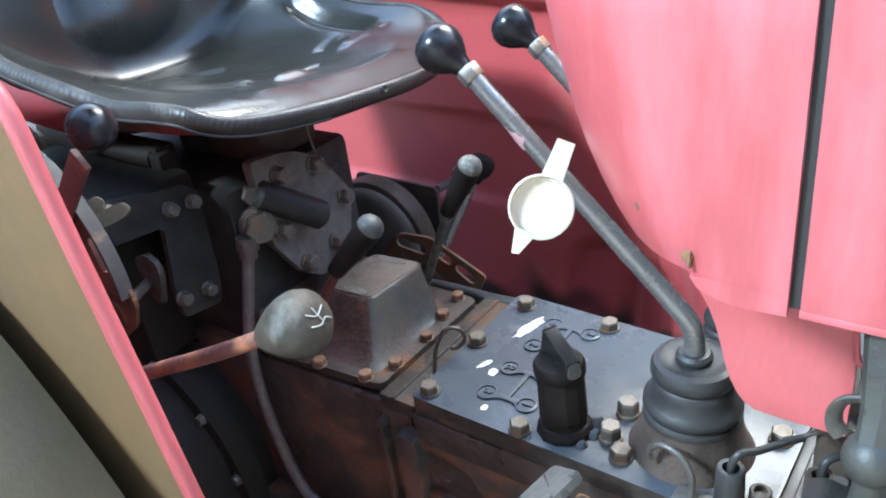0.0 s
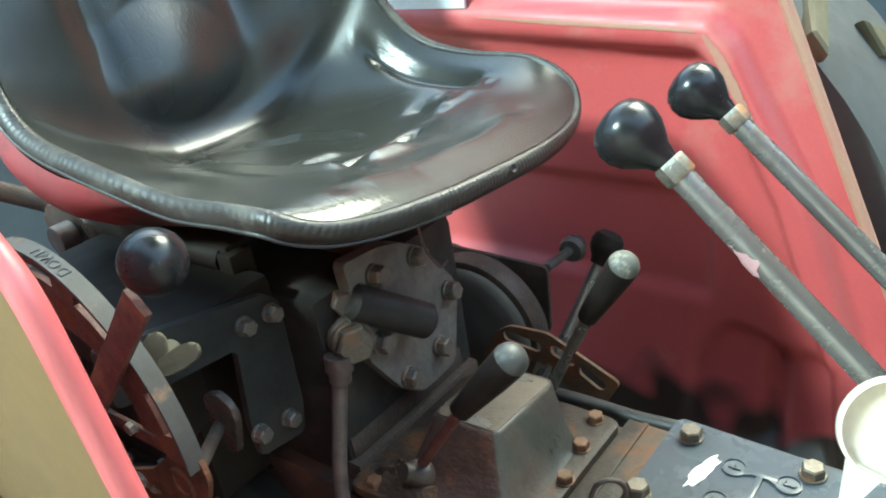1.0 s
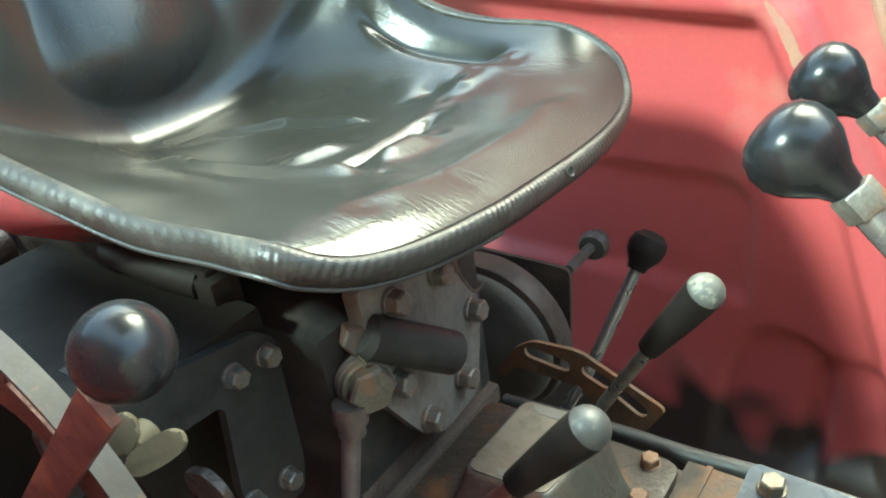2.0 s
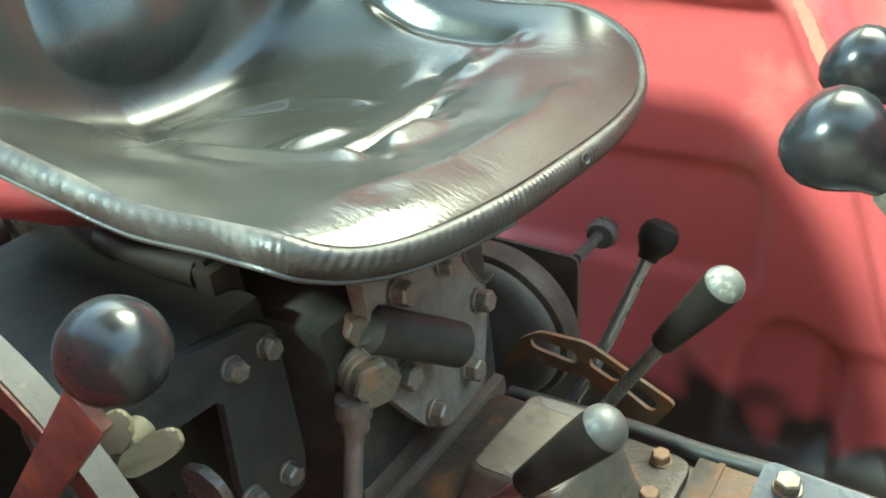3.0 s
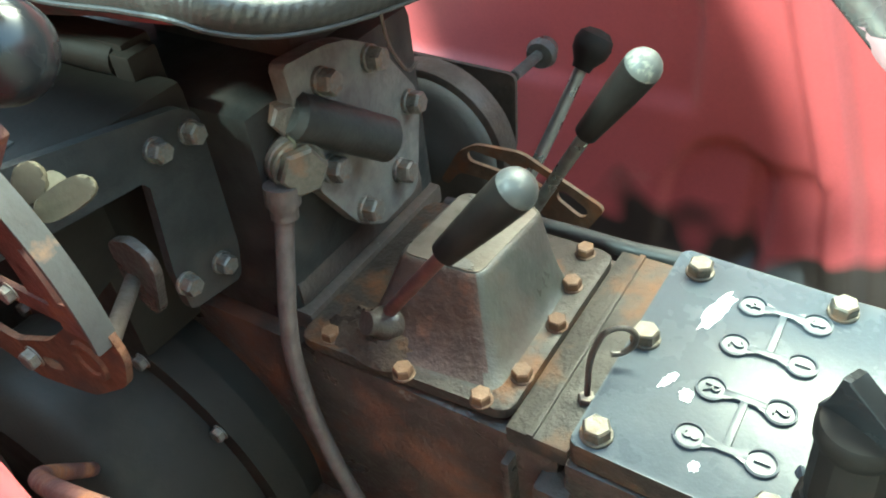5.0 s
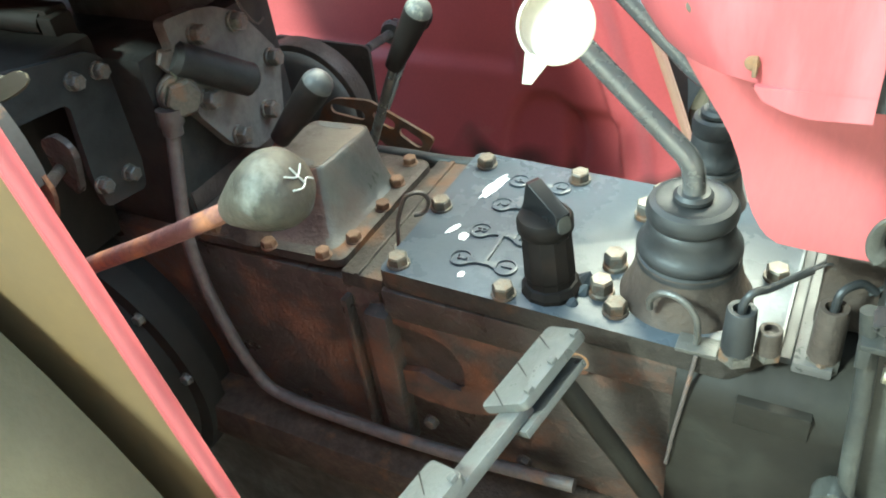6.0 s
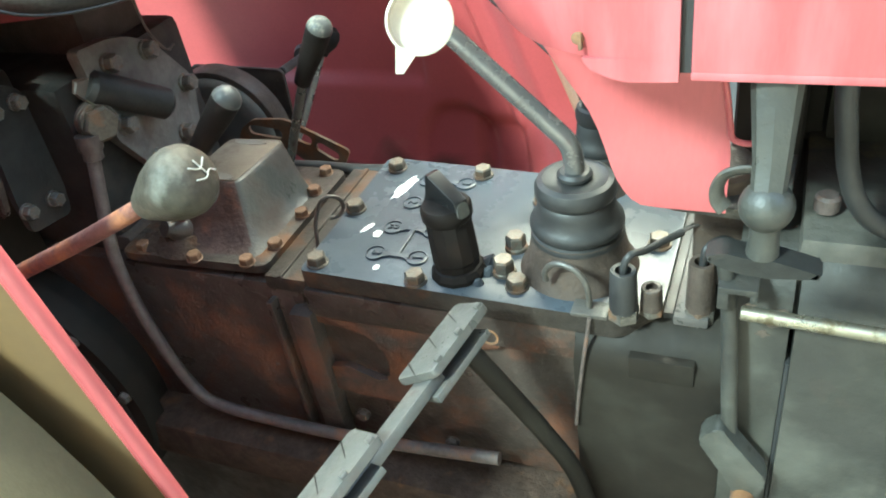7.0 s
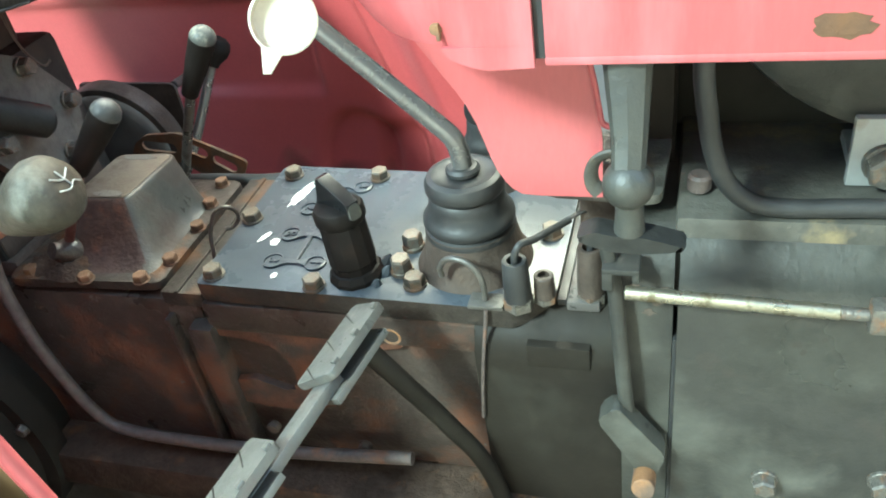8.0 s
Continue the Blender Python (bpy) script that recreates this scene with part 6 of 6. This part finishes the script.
def rib_height(x, z):
    best = 9
    for (x0, z0), (x1, z1) in zip(FENDER_RIB, FENDER_RIB[1:]):
        ab, ap = Vector((x1 - x0, z1 - z0)), Vector((x - x0, z - z0))
        g = max(0, min(1, ap.dot(ab) / ab.length_squared))
        best = min(best, (ap - ab * g).length)
    return math.exp(-(best / 0.021) ** 4)


def fender_front(z):
    return -0.44 + (1.041 - z) * 0.385


def fender_y(x, z):
    """The pressed inner side of the far fender: rib, sunk field inside it, inward sweep at the foot, low pocket."""
    y = 0.950 - 0.021 * rib_height(x, z)
    field = soft(1.0 - z, 0.0, 0.03) * soft(-0.50 + (0.98 - z) * 0.42 - x, 0.0, 0.045)
    y += 0.007 * field
    # sunk panel with a rounded corner, and an arched one below it
    corner = max(0.0, (x + 0.560) / 0.045) ** 2 + max(0.0, (z - 0.775) / 0.045) ** 2 if x > -0.560 or z > 0.775 else 0.0
    y += 0.011 * (1 - soft(math.sqrt(corner), 0.80, 1.12)) * soft(z, 0.660, 0.690) * soft(-0.505 + (0.8 - z) * 0.15 - x, 0.0, 0.02)
    arch = math.hypot((x + 0.475) / 0.064, max(0.0, z - 0.56) / 0.085)
    y += 0.012 * (1 - soft(arch, 0.82, 1.08)) * soft(z, 0.47, 0.50)
    y -= 0.10 * max(0, (0.66 - z) / 0.3) ** 1.6
    y += 0.35 * max(0, (x - fender_front(z) + 0.05)) ** 1.3
    u, w = (x + 0.40) / 0.040, (z - 0.56) / 0.060
    return y + 0.014 / (1 + math.exp((max(abs(u), abs(w)) - 1) * 12))


def far_fender():
    ob = thing("fender", "faded red far-side rear fender with pressed rib", "fender", "fenders")
    bm = bmesh.new()
    nx, nz = 150, 130
    rows = []
    for j in range(nz + 1):
        z = 0.36 + 0.94 * j / nz
        row = []
        for i in range(nx + 1):
            f = i / nx
            x = -1.35 + (fender_front(z) + 1.35) * (1 - (1 - f) ** 1.5)
            row.append((x, fender_y(x, z), z))
        rows.append(row)
    sheet(bm, rows, -0.003)
    part("inner_panel", bm, RED_GREASY, ob, angle=50)
    bm = bmesh.new()
    tube(bm, [(-0.44 + (1.041 - z) * 0.385, 0.958 - 0.10 * max(0, (0.66 - z) / 0.3) ** 1.6, z) for z in (1.29, 1.2, 1.1, 1.0, 0.9, 0.8, 0.7, 0.6, 0.5, 0.4)], 0.0065, seg=10, steps=3)
    part("edge_bead", bm, BEAD, ob, "bare tan rolled edge")
    for pts, w in (([(-0.80, 1.030), (-0.70, 1.024), (-0.58, 1.018), (-0.52, 1.013)], 0.004), ([(-0.512, 1.010), (-0.494, 0.985), (-0.474, 0.945), (-0.455, 0.91)], 0.008)):
        line = curve_points([(x, 0, z) for x, z in pts], 10)
        bm = bmesh.new()
        wear = random.Random(3)
        rows = []
        for p, q in zip(line, line[1:] + [2 * line[-1] - line[-2]]):
            d = (q - p).normalized()
            side = Vector((-d.z, 0, d.x)) * w * (0.55 + 0.25 * wear.random()) * math.sin(math.pi * (0.08 + 0.84 * len(rows) / len(line)))
            rows.append([bm.verts.new((c.x, fender_y(c.x, c.z) - 0.0009, c.z)) for c in (p - side, p - side * 0.3, p + side * 0.4, p + side)])
        for a, b in zip(rows, rows[1:]):
            for i in range(3):
                bm.faces.new((a[i], a[i + 1], b[i + 1], b[i]))
        part("worn_rib", bm, BEAD, ob, "tan wear along the rib")
    bm = bmesh.new()
    box(bm, (-1.02, 0.930, 1.041), (-0.818, 0.9345, 1.12), 0.0006)
    part("sticker", bm, WHITE, ob, "plain white sticker")


far_fender()


def near_fender():
    ob = thing("fender", "near-side rear fender with pink front edge and dusty back", "fender", "fenders")
    line = [(-0.295, 0.35), (-0.313, 0.45), (-0.333, 0.55), (-0.352, 0.65), (-0.371, 0.75), (-0.391, 0.85), (-0.409, 0.94), (-0.425, 1.02), (-0.434, 1.07), (-0.441, 1.105),
            (-0.452, 1.122), (-0.475, 1.138), (-0.52, 1.155), (-0.62, 1.17)]
    line = [(p.x, p.z) for p in curve_points([(x, 0, z) for x, z in line], 3)]
    rows = []
    for x, z in line:
        rows.append([(x + u, 0.196 + v, z + w) for u, v, w in ((-0.006, -0.001, 0), (-0.02, -0.004, 0), (-0.06, -0.006, 0.01), (-0.14, -0.008, 0.02), (-0.30, -0.010, 0.03), (-0.50, -0.010, 0.03), (-0.75, -0.010, 0.03))])
    bm = bmesh.new()
    sheet(bm, rows, 0.003)
    part("panel", bm, MUD, ob, "dusty brown panel")
    bm = bmesh.new()
    sheet(bm, [[(x, y + 0.0065, z) for x, y, z in row[1:]] for row in rows], 0.002)
    part("inner_face", bm, PAN_RED, ob, "grimy red inner face")
    bm = bmesh.new()
    tube(bm, [(x - 0.0055, 0.196, z) for x, z in line], 0.0054, seg=12, smooth=False)
    part("edge_bead", bm, RED, ob, "pink faded rolled edge")
    bm = bmesh.new()
    tube(bm, [(x - 0.0128, 0.1945, z) for x, z in line], 0.0022, seg=8, smooth=False)
    part("edge_flange", bm, RED, ob, "thin folded lip along the edge")


near_fender()


# ---- wheels ----
def wheel(name, label, centre, radius, width, group, lugs=17, lean=1, proud=0.085, tyre_mat=None):
    """A tractor wheel: tyre with bar lugs, on a dished rim."""
    ob = thing(name, label, "wheel", group)
    c = Vector(centre)
    w = width / 2
    bm = bmesh.new()
    body = radius * 0.94
    lathe(bm, [(radius * 0.60, -w * 0.75), (radius * 0.72, -w * 0.98), (radius * 0.82, -w), (body * 0.975, -w * 0.9), (body, -w * 0.6), (body, w * 0.6), (body * 0.975, w * 0.9),
               (radius * 0.82, w), (radius * 0.72, w * 0.98), (radius * 0.60, w * 0.75)], c, (0, 1, 0), 72)
    tyre = part("tyre", bm, tyre_mat or TYRE, ob, "dusty black rubber tyre")
    bm = bmesh.new()
    lathe(bm, [(0.03, -w * 0.1), (radius * 0.5, -w * 0.2), (radius * 0.585, -w * 0.7), (radius * 0.63, -w * 0.78), (radius * 0.63, w * 0.78), (radius * 0.585, w * 0.7), (radius * 0.5, w * 0.2), (0.03, w * 0.1)], c, (0, 1, 0), 48)
    part("rim", bm, IRON_GREEN, ob, "grey dusty steel rim")
    bm = bmesh.new()
    prism(bm, [(-w * 0.98, -0.020), (-w * 0.9, 0.012), (w * 0.05, 0.075 * radius / 0.5), (w * 0.05, 0.035 * radius / 0.5)], radius * proud, bevel=0.009, seg=3)
    lug = bpy.data.meshes.new("lug")
    bmesh.ops.recalc_face_normals(bm, faces=bm.faces)
    bm.to_mesh(lug)
    bm.free()
    lug.materials.append(TYRE)
    for k in range(lugs):
        for side in (1, -1):
            a = 2 * math.pi * (k + (0.5 if side < 0 else 0)) / lugs
            n = Vector((math.cos(a), 0, math.sin(a)))
            along = Vector((-math.sin(a), 0, math.cos(a)))
            o = new("lug", lug)
            m = Matrix((Vector((0, side, 0)), along * lean, n)).transposed().to_4x4()
            m.translation = c + n * (radius * 0.918)
            o.matrix_world = m
            o.parent = tyre
    return ob


# placed without lugs so its edge draws the soft shadow on the fender panel
wheel("rear_wheel", "smooth olive rear tractor wheel standing in for the shaded near fender back", (-0.88, 0.045, 0.57), 0.57, 0.28, "rear wheels", lugs=0)
wheel("rear_wheel", "dusty black lugged rear tractor wheel outside the far fender", (-0.84, 1.145, 0.60), 0.60, 0.28, "rear wheels", proud=0.035, tyre_mat=TYRE_GREY)


# ---- odds and ends behind the quadrant ----
hitch = thing("hitch_bracket", "grimy grey hitch bracket below the seat", "bracket")
bm = bmesh.new()
prism(bm, rounded([(-1.06, 0.895), (-1.05, 0.945), (-0.99, 0.955), (-0.955, 0.935), (-0.93, 0.90), (-0.99, 0.885)], 0.012), 0.05, at_y(0.445), 0.006)
part("lug_block", bm, CASE_RUST, hitch)
bm = bmesh.new()
rod(bm, (-0.985, 0.44, 0.925), (-0.985, 0.42, 0.925), 0.016)
part("pin", bm, DUSTY, hitch)
bm = bmesh.new()
tube(bm, [(-1.05, 0.46, 0.94), (-1.12, 0.40, 0.985), (-1.25, 0.36, 1.02), (-1.4, 0.33, 1.03)], 0.011)
part("lift_rod", bm, IRON_DARK, hitch)
